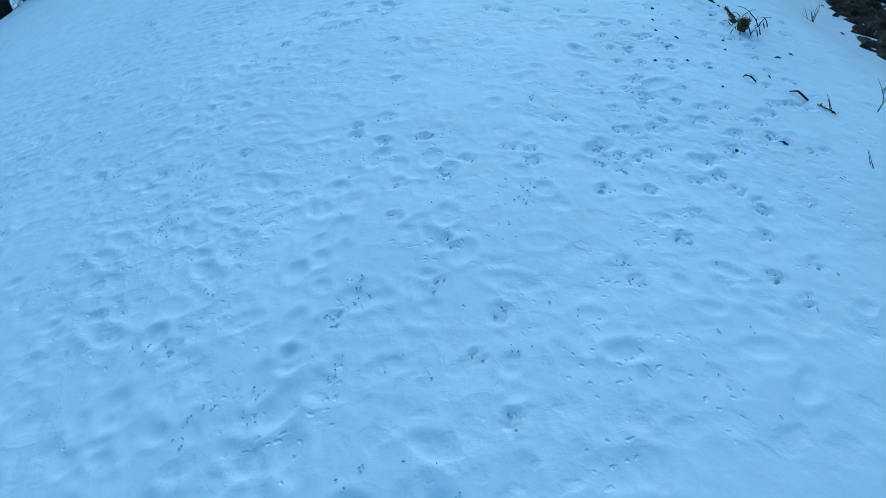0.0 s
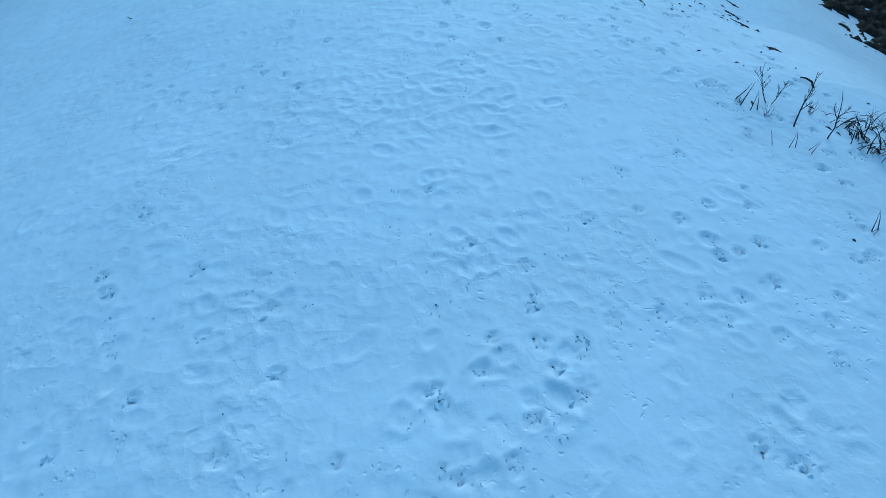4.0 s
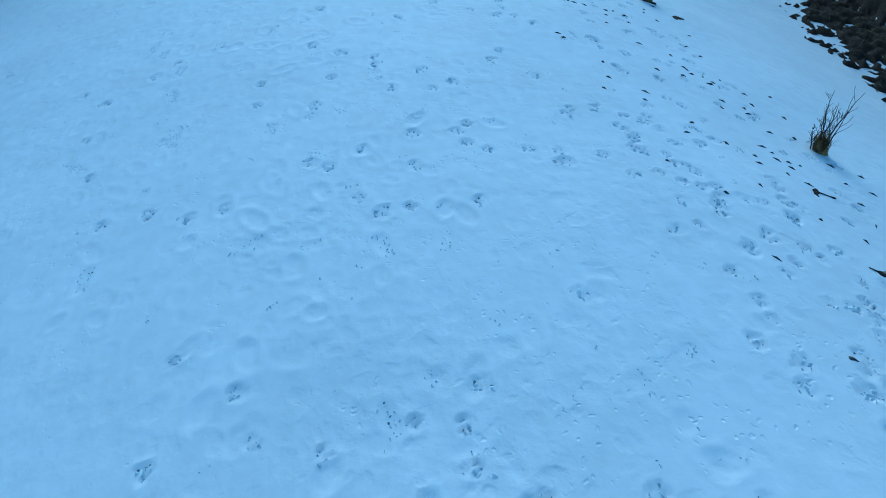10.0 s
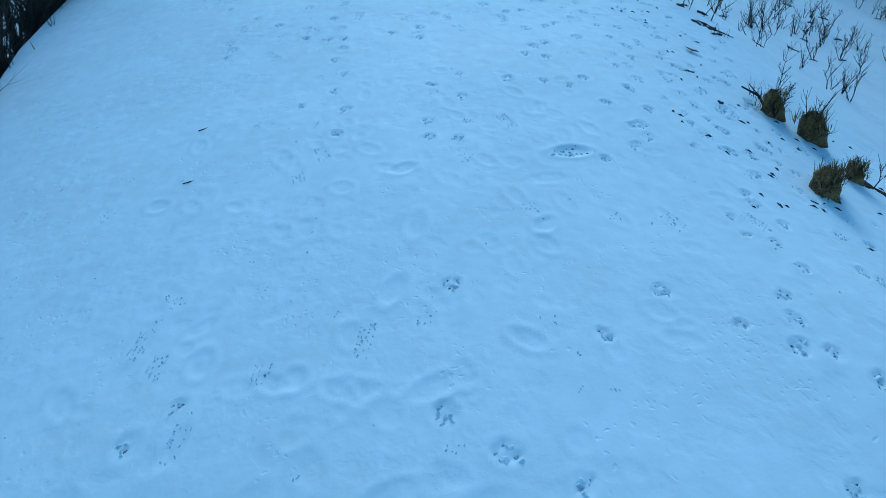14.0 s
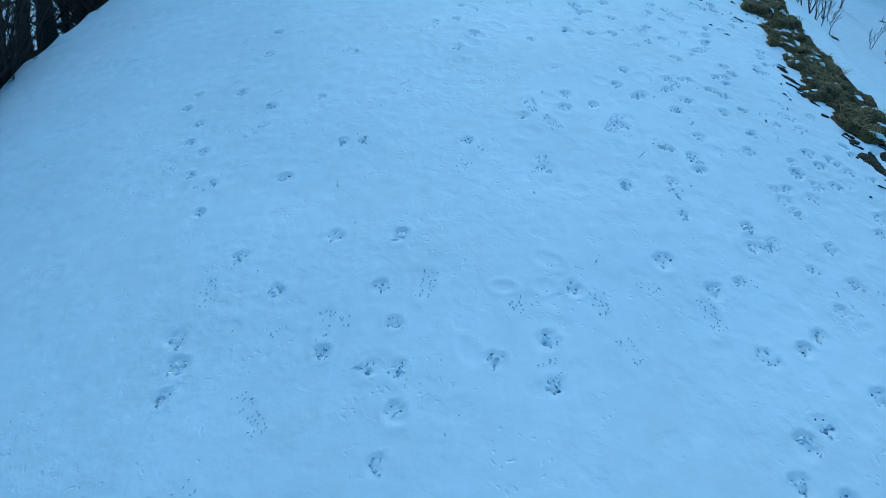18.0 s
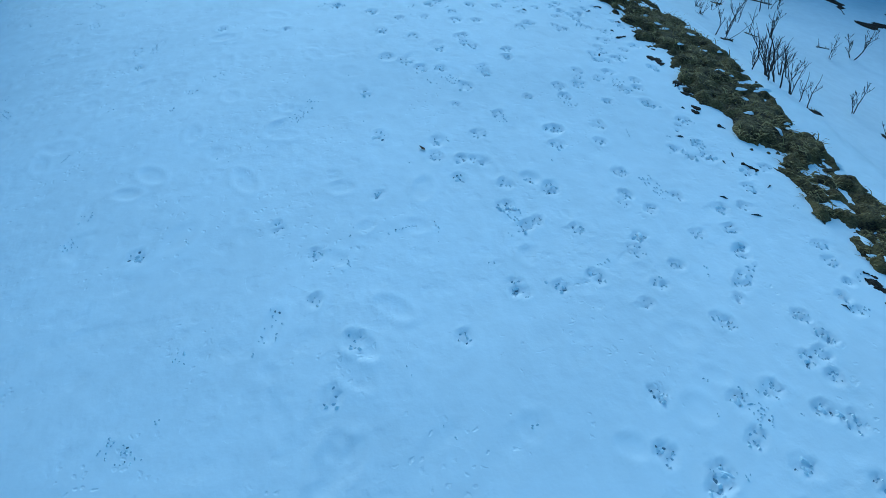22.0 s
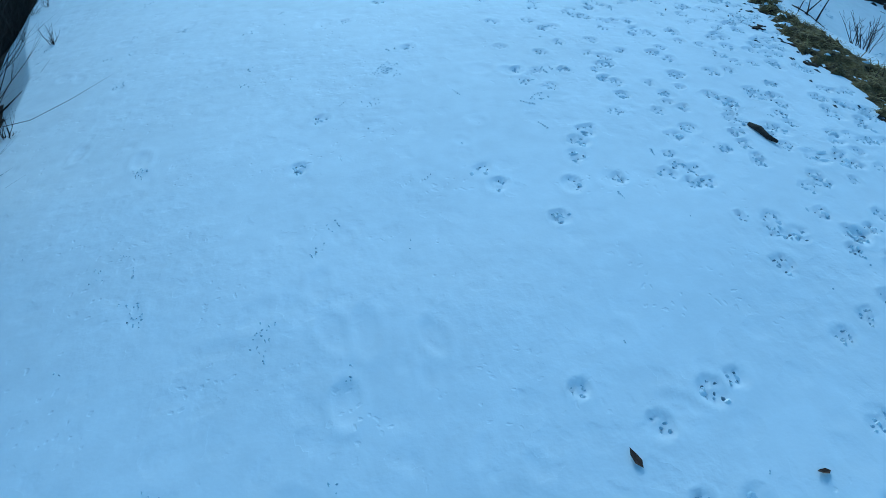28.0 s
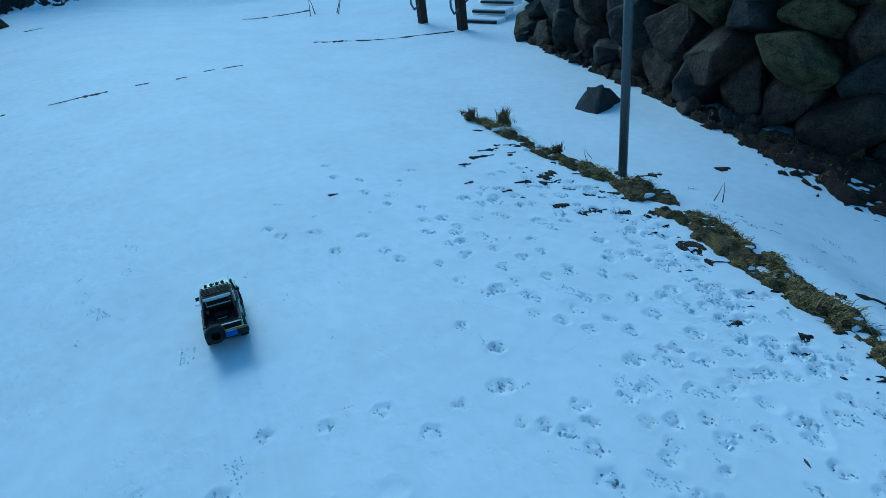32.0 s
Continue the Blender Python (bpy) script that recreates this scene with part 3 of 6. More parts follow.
PRINTS_D = [(-0.64, 10.38), (-1.99, 10.41), (1.48, 10.45), (0.76, 10.54), (-0.05, 10.74), (0.74, 10.74), (1.47, 10.87), (0.94, 10.88), (-1.91, 10.94), (0.63, 11.08), (1.4, 11.14), (1.81, 11.15), (0.97, 11.24), (1.47, 11.3), (1.52, 11.43), (1.99, 11.48), (-0.32, 11.52), (-0.69, 11.57), (-0.84, 11.58), (-0.95, 11.75), (0.75, 11.84), (1.54, 11.88), (1.26, 11.89), (0.29, 11.89), (0.81, 11.93), (-1.7, 11.94), (-0.59, 11.94), (-1.91, 11.95), (-2.15, 12.09), (-0.23, 12.09), (-1.09, 12.1), (-2.43, 12.13), (-1.18, 12.18), (-0.87, 12.2), (-0.18, 12.3), (0.71, 12.34)]
PRINTS_E = [(-2.6, 12.7), (-1.15, 12.72), (-0.29, 12.79), (-1.1, 12.84), (-0.13, 12.86), (1.21, 12.89), (-0.56, 12.89), (-1.49, 13.02), (-0.31, 13.09), (0.23, 13.12), (-0.95, 13.2), (-2.71, 13.23), (1.39, 13.25), (0.34, 13.26), (-0.62, 13.27), (-1.46, 13.31), (-0.6, 13.4), (1.21, 13.46), (-0.84, 13.56), (-2.64, 13.7), (0.77, 13.71), (-1.04, 13.76), (-2.28, 13.89), (0.52, 13.9), (-2.85, 13.97), (-2.1, 14.03), (-0.3, 14.05), (0.6, 14.06), (0.07, 14.29), (-0.91, 14.47)]
PRINTS_F = [(0.57, 15.7), (-0.67, 15.8), (-0.85, 15.84), (0.57, 15.86), (0.98, 15.92), (-0.83, 16.06), (-0.56, 16.38), (0.68, 16.42), (0.25, 16.45), (-1.69, 16.51), (0.08, 16.53), (0.4, 16.56), (-0.74, 16.59), (-0.18, 16.59), (1.11, 16.62), (-0.52, 16.71), (1.72, 16.81), (0.22, 16.96), (0.07, 17.03), (0.17, 17.19), (1.32, 17.2), (0.28, 17.27), (0.6, 17.39), (-0.73, 17.5), (0.21, 17.6), (1.42, 17.6), (-2.37, 17.64), (-1.37, 17.64), (-0.96, 17.65), (-0.72, 17.74), (-1.7, 17.78), (-2.33, 17.8), (-2.38, 17.95), (1.34, 17.97), (0.12, 17.99), (-0.54, 18.03), (-1.95, 18.17), (-0.06, 18.19)]
PRINTS_G = [(1.32, 18.23), (0.54, 18.29), (-2.18, 18.45), (0.48, 18.45), (-1.69, 18.53), (0.17, 18.55), (0.19, 18.73), (0.4, 18.95), (-0.49, 18.98), (0.4, 19.09), (-2.03, 19.11), (0.26, 19.19), (0.53, 19.3), (-0.94, 19.31), (0.92, 19.38), (-1.58, 19.4), (-1.7, 19.41), (0.06, 19.43), (-0.55, 19.56), (0.49, 19.62), (-0.26, 19.64), (-0.06, 19.68), (0.61, 19.76), (-0.22, 19.82), (0.31, 19.82), (0.17, 19.95), (-2.23, 19.98), (-1.89, 20.0), (0.56, 20.05), (0.96, 20.14), (0.28, 20.17)]
PRINTS_H = [(-2.49, 20.25), (0.77, 20.39), (-0.32, 20.67), (-2.38, 20.79), (0.18, 20.79), (0.36, 20.8), (-0.01, 20.86), (1.21, 20.94), (1.26, 21.09), (-2.35, 21.19), (0.18, 21.21), (0.82, 21.31), (1.65, 21.36), (0.17, 21.39), (0.46, 21.47), (1.51, 21.54), (0.01, 21.67), (-1.64, 21.7), (0.68, 21.83), (0.08, 21.84), (1.52, 21.85), (0.72, 21.98), (0.02, 22.05), (1.51, 22.13), (-0.28, 22.21), (1.54, 22.35)]
PRINTS_I = [(1.33, 22.5), (-0.25, 22.7), (0.58, 22.72), (0.31, 22.86), (0.19, 22.89), (0.81, 22.89), (0.86, 23.0), (0.11, 23.01), (0.01, 23.11), (0.39, 23.12), (0.61, 23.16), (0.27, 23.37), (1.23, 23.44), (0.07, 23.51), (1.75, 23.6), (1.61, 23.65), (0.26, 23.69), (1.86, 23.7), (-1.65, 23.7), (1.1, 23.8), (0.89, 23.84), (0.09, 23.86), (0.56, 23.88), (1.51, 23.95), (1.81, 23.95), (-1.04, 24.01), (-0.15, 24.06), (1.39, 24.1), (0.73, 24.21), (0.13, 24.3), (0.36, 24.38), (0.03, 24.44), (1.3, 24.61), (0.83, 24.81), (0.39, 24.82), (1.11, 24.88), (0.32, 24.95), (0.19, 25.12)]
PRINTS_J = [(0.26, 25.5), (0.37, 25.53), (0.09, 26.44), (0.86, 26.51), (1.22, 26.61), (0.46, 26.63), (0.23, 26.64), (0.79, 26.66), (-0.1, 26.74), (1.11, 26.75), (0.34, 26.85), (-0.14, 26.87), (0.41, 26.97), (-0.99, 27.16), (0.72, 27.2), (1.65, 27.26), (1.77, 27.26), (1.11, 27.34), (0.89, 27.52), (0.49, 27.56), (-0.83, 27.59), (1.69, 27.59), (0.49, 27.78), (1.77, 27.81), (0.38, 27.81), (0.98, 27.87), (2.05, 27.89), (2.32, 28.13), (1.47, 28.2), (1.4, 28.29)]
PRINTS_K = [(-0.19, 28.33), (2.21, 28.4), (0.77, 28.41), (2.29, 28.48), (0.73, 28.57), (1.78, 28.59), (1.1, 28.61), (0.48, 28.61), (2.44, 28.62), (2.3, 28.71), (2.11, 28.78), (1.4, 28.82), (1.9, 28.87), (-0.51, 28.95), (2.49, 28.97), (0.95, 29.05), (1.54, 29.05), (0.53, 29.06), (1.2, 29.09), (2.3, 29.09), (2.16, 29.16), (0.77, 29.18), (1.27, 29.23), (-0.21, 29.26), (2.44, 29.32), (2.12, 29.34), (1.24, 29.36), (0.26, 29.64), (2.47, 29.65), (2.66, 29.66), (1.19, 29.77), (2.56, 29.86), (2.97, 29.93), (2.49, 30.1), (2.65, 30.33), (2.22, 30.38), (1.86, 30.43), (1.65, 30.44), (2.25, 30.64)]
BOOTS = [(-0.27, 1.81), (-1.24, 2.43), (-1.28, 2.58), (-1.73, 2.77), (-1.19, 2.79), (-1.24, 3.0), (-1.83, 3.06), (-2.08, 3.64), (-2.32, 5.54), (-2.39, 5.67), (-1.66, 5.83), (-0.92, 8.08), (-2.79, 8.5), (-1.95, 8.86), (-1.83, 9.88), (-1.02, 10.35), (-0.88, 11.33), (-2.45, 11.68), (-2.1, 12.83), (-2.05, 12.93), (-2.11, 13.49), (-2.09, 13.84), (-0.32, 15.97), (0.05, 17.85), (-1.7, 17.94), (-1.23, 18.12), (-2.29, 18.23), (-0.39, 19.47), (-0.48, 19.7), (-1.07, 21.01), (1.37, 28.95), (1.77, 29.33), (1.65, 29.41), (2.05, 30.15), (2.08, 31.01)]
for x, y in PRINTS_A + PRINTS_B + PRINTS_C + PRINTS_D + PRINTS_E + PRINTS_F + PRINTS_G + PRINTS_H + PRINTS_I + PRINTS_J + PRINTS_K:
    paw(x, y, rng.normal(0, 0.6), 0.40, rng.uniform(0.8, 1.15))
for x, y in BOOTS:
    boot(x, y, rng.normal(0, 0.3), 0.10, whole=True)
for q in range(26):                        # a scuffed wet hollow
    dot(rng.normal(0.0, 0.07), rng.normal(15.55, 0.035), rng.uniform(0.006, 0.014), 0.5)
press(0.0, 15.55, 0.12, 0.06, 0.012, 0, 0.4)
TRUCK_AT, TRUCK_TURN = (0.34, 31.15), -13
for side in (-0.09, 0.09):                 # faint wheel marks behind the model truck
    for q in np.arange(0.2, 1.6, 0.03):
        a = radians(TRUCK_TURN)
        press(TRUCK_AT[0] + side * math.cos(a) + q * math.sin(a), TRUCK_AT[1] + side * math.sin(a) - q * math.cos(a), 0.02, 0.03, 0.0011, a, 0.2)

idx = np.arange(GX.size).reshape(GX.shape)
quads = np.stack([idx[:-1, :-1], idx[:-1, 1:], idx[1:, 1:], idx[1:, :-1]], -1).reshape(-1, 4)
tagged(new("ground", mesh("snow_sheet", np.stack([GX, GY, GZ], -1).reshape(-1, 3), quads, SNOW, True)),
       "old trampled snow with paw prints and dents", "snow", kind="structure")


def snow_z(x, y):
    """Height of the snow's surface anywhere."""
    j, i = int(np.clip(np.searchsorted(gx, x) - 1, 0, len(gx) - 2)), int(np.clip(np.searchsorted(gy, y) - 1, 0, len(gy) - 2))
    u, v = (x - gx[j]) / (gx[j + 1] - gx[j]), (y - gy[i]) / (gy[i + 1] - gy[i])
    return float((1 - v) * ((1 - u) * GZ[i, j] + u * GZ[i, j + 1]) + v * ((1 - u) * GZ[i + 1, j] + u * GZ[i + 1, j + 1]))


def snow_at(x, y):
    """The same for whole arrays of places."""
    j, i = np.clip(np.searchsorted(gx, x) - 1, 0, len(gx) - 2), np.clip(np.searchsorted(gy, y) - 1, 0, len(gy) - 2)
    u, v = (x - gx[j]) / (gx[j + 1] - gx[j]), (y - gy[i]) / (gy[i + 1] - gy[i])
    return (1 - v) * ((1 - u) * GZ[i, j] + u * GZ[i, j + 1]) + v * ((1 - u) * GZ[i + 1, j] + u * GZ[i + 1, j + 1])


def strip(name, mat, y0, y1, x_of, wide, lift, dy=0.04, nx=18, seed=1, ragged=0.05, steep=2.0, uneven=0.35):
    """A ragged band of bare earth that shows where it stands higher than the snow."""
    ys = np.arange(y0, y1, dy)
    c = np.array([x_of(y) for y in ys])
    w = np.array([wide(y) for y in ys]) * (0.92 + uneven * fbm(ys, np.full_like(ys, 3.0), 0.9, seed, 2) + 0.5 * uneven * fbm(ys, np.full_like(ys, 7.0), 0.2, seed + 1, 2))
    u = np.linspace(-1, 1, nx)
    x = c[:, None] + u[None, :] * w[:, None] * 1.5
    y = np.repeat(ys[:, None], nx, 1)
    up = lift * (1 - np.abs(u[None, :]) ** steep * 2.1) + ragged * (0.55 * fbm(x, y, 0.20, seed + 3, 3) + 0.55 * fbm(x, y, 0.07, seed + 5, 3))
    vs = np.stack([x, y, snow_at(x, y) + np.clip(up, -0.05, lift * 1.6)], -1).reshape(-1, 3)
    i = np.arange(len(vs)).reshape(len(ys), nx)
    q = np.stack([i[:-1, :-1], i[:-1, 1:], i[1:, 1:], i[1:, :-1]], -1).reshape(-1, 4)
    return mesh(name, vs, q, mat, True), vs


def blades(name, spots, mat, size, lean, per, seed, width=0.004, comb=None):
    """Tufts of thin blades at spots (x, y, z), laid over by lean."""
    r = np.random.default_rng(seed)
    vs, fs = [], []
    for x, y, z in spots:
        for q in range(per):
            a, l = r.uniform(0, 2 * math.pi) if comb is None else r.normal(comb, 0.45) + math.pi * int(r.integers(0, 2)), size * r.uniform(0.5, 1.3)
            px, py = x + r.normal(0, size * 0.25), y + r.normal(0, size * 0.25)
            t = lean * r.uniform(0.5, 1.3)
            dx, dy = math.cos(a) * math.sin(t), math.sin(a) * math.sin(t)
            wx, wy = -math.sin(a) * width, math.cos(a) * width
            o = len(vs)
            m = 0.55
            zz = math.cos(t) * l
            vs += [(px - wx, py - wy, z - 0.01), (px + wx, py + wy, z - 0.01),
                   (px + dx * l * m * 0.7 + wx * 0.8, py + dy * l * m * 0.7 + wy * 0.8, z + zz * 0.62), (px + dx * l * m * 0.7 - wx * 0.8, py + dy * l * m * 0.7 - wy * 0.8, z + zz * 0.62),
                   (px + dx * l, py + dy * l, z + zz * (0.95 if t < 0.9 else 0.6))]
            fs += [(o, o + 1, o + 2, o + 3), (o + 3, o + 2, o + 4)]
    return mesh(name, vs, fs, mat)


def grown(name, spots, mat, size, lean, per, seed, label, category="grass", width=0.004, comb=None):
    return tagged(new(name, blades(name, spots, mat, size, lean, per, seed, width, comb)), label, category, kind="stuff")


# ---- the grassy bank beside the track ----
bank_me, bank_v = strip("turf", TURF, 19.42, 33.8, lambda y: float(np.interp(y, BANK_Y, BANK_L) + np.interp(y, BANK_Y, BANK_R)) / 2 + 0.02 * math.sin(y * 1.7),
                        lambda y: float(np.interp(y, BANK_Y, BANK_R) - np.interp(y, BANK_Y, BANK_L)) / 2.65, 0.032, dy=0.018, nx=56, seed=4, ragged=0.11, steep=4.0)
bank = tagged(new("grass_bank", bank_me), "bare bank of dead brown turf between snow patches", "grass bank", kind="structure")
r = np.random.default_rng(11)
bare = [tuple(v) for v in bank_v if v[2] > snow_z(v[0], v[1]) + 0.012]
r.shuffle(bare)
grown("bank_grass", [v for v in bare if float(fbm(np.array([v[0]]), np.array([v[1]]), 0.22, 51, 2)[0]) > -0.03][:4200], GRASS, 0.06, 1.5, 2, 12, "matted withered yellow-brown grass on the bank", comb=2.2)

clot_rng = np.random.default_rng(83)
turf_at = np.array(bare)
vs, fs = [], []
for q in range(30):
    x, y, z = turf_at[int(clot_rng.integers(0, len(turf_at)))]
    long, wide, turn, o = clot_rng.uniform(0.02, 0.085), clot_rng.uniform(0.012, 0.032), clot_rng.normal(-0.9, 0.5), len(vs)
    vs.append((x, y, z + 0.012))
    for k, d in ((0.7, 0.009), (1.0, -0.012)):
        for a in range(10):
            g = k * clot_rng.uniform(0.75, 1.2)
            u, v = long * g * math.cos(a * 0.628), wide * g * math.sin(a * 0.628)
            vs.append((x + u * math.cos(turn) - v * math.sin(turn), y + u * math.sin(turn) + v * math.cos(turn), z + d))
    fs += [(o, o + 1 + a, o + 1 + (a + 1) % 10) for a in range(10)] + [(o + 1 + a, o + 11 + a, o + 11 + (a + 1) % 10, o + 1 + (a + 1) % 10) for a in range(10)]
tagged(new("snow_clots", mesh("snow_clots", vs, fs, SNOW, True)), "small clots of old snow left lying on the turf", "snow", kind="stuff")


def smear(name, line, wide, label, seed, grass=0.0, mat=SOIL):
    """A thin ragged slit of bare turf where the snow has thawed, along a line of places."""
    rr = np.random.default_rng(seed)
    pts = np.array(line, float)
    run = np.concatenate([[0], np.cumsum(np.hypot(*np.diff(pts, axis=0).T))])
    n = max(11, int(run[-1] / 0.012))
    vs, spots = [], []
    for k in range(n):
        f = k / (n - 1)
        x, y = np.interp(f * run[-1], run, pts[:, 0]), np.interp(f * run[-1], run, pts[:, 1])
        d = pts[-1] - pts[0]
        a = math.atan2(d[1], d[0]) + math.pi / 2
        w = wide * min(1.0, 3.5 * math.sqrt(f * (1 - f))) * max(0.02, 0.8 + (3.0 if wide < 0.07 else 1.6) * float(fbm(np.array([x * 1.0]), np.array([y]), 0.06 if wide < 0.07 else 0.30, seed, 3)[0]))
        off = wide * (1.6 if wide < 0.07 else 0.8) * float(fbm(np.array([x]), np.array([y]), 0.25, seed + 50, 2)[0])
        for u in (-1.0, -0.5, 0.0, 0.5, 1.0):
            q = off + u * w * (rr.uniform(0.7, 1.15) if wide < 0.07 else rr.uniform(0.93, 1.05))
            px, py = x + q * math.cos(a), y + q * math.sin(a)
            vs.append((px, py, snow_z(px, py) + (-0.006 if abs(u) == 1 else 0.003 + rr.uniform(0, 0.006))))
        if rr.random() < grass:
            spots.append((x, y, snow_z(x, y)))
    i = np.arange(len(vs)).reshape(n, 5)
    ob = tagged(new(name, mesh(name, vs, np.stack([i[:-1, :-1], i[1:, :-1], i[1:, 1:], i[:-1, 1:]], -1).reshape(-1, 4), mat)), label, "soil patch", kind="stuff")
    if spots:
        tagged(part("grass_blades", blades("grass_blades", spots, GRASS, 0.03, 1.2, 5, seed, 0.003), ob), kind="stuff")
    return ob


# bare slits and spots along the track's edge: place, length, width, turn
SLITS_A = [(1.86, 19.2, 0.26, 0.05, 2.3), (1.9, 19.35, 0.18, 0.03, 2.3), (2.05, 18.9, 0.22, 0.035, 2.4), (2.19, 18.13, 0.20, 0.03, 2.4), (2.34, 17.98, 0.14, 0.02, 2.5), (1.62, 18.75, 0.10, 0.02, 2.5), (1.55, 18.9, 0.07, 0.015, 2.6), (2.24, 15.02, 0.26, 0.035, 2.45), (2.19, 15.50, 0.18, 0.04, 2.5), (2.42, 14.87, 0.24, 0.05, 2.45), (2.57, 14.44, 0.12, 0.025, 2.6)]
SLITS_E = [(1.68, 15.33, 0.14, 0.03, 2.7), (1.41, 16.89, 0.10, 0.03, 2.7), (1.44, 16.38, 0.05, 0.015, 2.2), (3.30, 32.55, 0.24, 0.02, -0.1), (3.12, 32.40, 0.26, 0.02, -0.1), (3.0, 31.7, 0.16, 0.018, -0.2), (3.22, 31.62, 0.22, 0.035, -0.1), (3.18, 30.2, 0.20, 0.05, -0.3), (3.30, 31.75, 0.24, 0.03, 0.0), (3.05, 30.95, 0.26, 0.035, -0.1), (2.92, 31.15, 0.14, 0.02, -0.1)]
SLITS_B = [(3.14, 29.92, 0.22, 0.035, -0.5), (4.10, 31.30, 0.26, 0.03, -0.2), (4.9, 31.1, 0.15, 0.02, -0.1), (3.66, 29.16, 0.34, 0.08, -0.5), (3.25, 30.85, 0.14, 0.025, -0.3), (2.75, 31.6, 0.10, 0.014, 0), (2.85, 32.3, 0.12, 0.014, -0.2), (2.6, 31.9, 0.09, 0.012, 0), (2.16, 10.92, 0.16, 0.025, 2.4), (2.34, 9.95, 0.22, 0.025, 2.3), (2.24, 9.60, 0.18, 0.018, 2.3), (2.22, 9.36, 0.20, 0.025, 2.3), (2.24, 8.67, 0.14, 0.02, 2.3), (1.86, 11.43, 0.14, 0.025, 2.4), (1.62, 10.72, 0.10, 0.02, 2.4)]
SLITS_C = [(2.0, 10.9, 0.08, 0.012, 2.3), (4.0, 28.7, 0.26, 0.04, -0.3), (6.95, 28.05, 0.8, 0.17, -0.15), (5.6, 26.4, 0.22, 0.04, 0.3), (7.25, 26.0, 1.0, 0.15, 1.1), (7.45, 25.25, 1.1, 0.20, 0.25), (3.33, 29.3, 0.2, 0.04, -0.5), (3.5, 28.2, 0.25, 0.05, -0.5), (3.4, 27.7, 0.12, 0.025, -0.4), (7.62, 27.15, 0.45, 0.10, -0.3), (7.7, 26.8, 0.5, 0.10, 1.2), (6.98, 27.18, 0.25, 0.06, 0), (8.5, 25.5, 0.9, 0.20, 0.2), (5.75, 26.01, 0.2, 0.06, -0.8), (5.24, 26.31, 0.12, 0.03, 0), (7.35, 27.85, 0.5, 0.10, -0.5), (1.94, 18.9, 0.30, 0.045, 2.35), (2.06, 19.32, 0.12, 0.05, 2.3), (2.3, 18.45, 0.12, 0.02, 2.4)]
SLITS_D = [(4.01, 19.21, 0.15, 0.04, 2.5), (1.65, 19.10, 0.36, 0.055, 1.75), (1.99, 19.33, 0.16, 0.05, 2.3), (2.19, 18.10, 0.34, 0.03, 2.45), (1.86, 19.46, 0.26, 0.06, 2.2)]
for k, (x, y, l, w, a) in enumerate(SLITS_A + SLITS_B + SLITS_C + SLITS_D + SLITS_E):
    smear("soil_patch", [(x - l / 2 * math.cos(a), y - l / 2 * math.sin(a)), (x, y), (x + l / 2 * math.cos(a), y + l / 2 * math.sin(a))], w * 1.5, "thin ragged slit of bare dark turf in the snow", 40 + k, 0.08)
rr = np.random.default_rng(5)
for k in range(90):                       # many small slits along the bank's inner side
    y = rr.uniform(19.2, 33.2)
    x = berm_x(y) + 0.02 - abs(rr.normal(0, 0.05 if y < 28.2 else 0.20))
    l, a = rr.uniform(0.04, 0.12), rr.normal(-0.35, 0.3) if y > 23 else rr.normal(2.3, 0.3)
    smear("soil_patch", [(x - l / 2 * math.cos(a), y - l / 2 * math.sin(a)), (x + l / 2 * math.cos(a), y + l / 2 * math.sin(a))], rr.uniform(0.014, 0.036), "small slit of bare dark turf beside the bank", 400 + k, 0.0)
# thin thawed seams across the far snow
SEAMS = [([(4.62, 39.55), (4.95, 39.3), (5.2, 39.1)], 0.045), ([(5.25, 39.06), (5.6, 38.8), (5.9, 38.57)], 0.06), ([(5.88, 38.56), (6.4, 38.3), (6.84, 38.08)], 0.07), ([(4.62, 43.45), (4.9, 43.4), (5.2, 43.35)], 0.09), ([(5.3, 43.33), (5.8, 43.3), (6.23, 43.31)], 0.09),
         ([(0.06, 37.49), (0.42, 37.46), (0.78, 37.46)], 0.032), ([(1.13, 37.49), (1.32, 37.52)], 0.028), ([(1.66, 37.47), (1.83, 37.5)], 0.016), ([(2.12, 37.75), (2.30, 37.8)], 0.016), ([(2.42, 37.82), (2.75, 37.91)], 0.026), ([(-0.59, 37.57), (-0.43, 37.59)], 0.02), ([(-1.65, 37.97), (-1.45, 37.92)], 0.018),
         ([(-1.25, 37.8), (-1.15, 37.75)], 0.014), ([(5.36, 48.05), (5.85, 48.1)], 0.12), ([(6.9, 46.2), (7.5, 45.2), (8.23, 43.85)], 0.05), ([(1.54, 32.33), (1.62, 32.31)], 0.016), ([(0.3, 44.6), (0.7, 44.7)], 0.03)]
for k, (line, w) in enumerate(SEAMS):
    smear("thaw_seam", line, w * 1.35, "thin thawed seam of dark turf across the snow", 90 + k, 0.0)


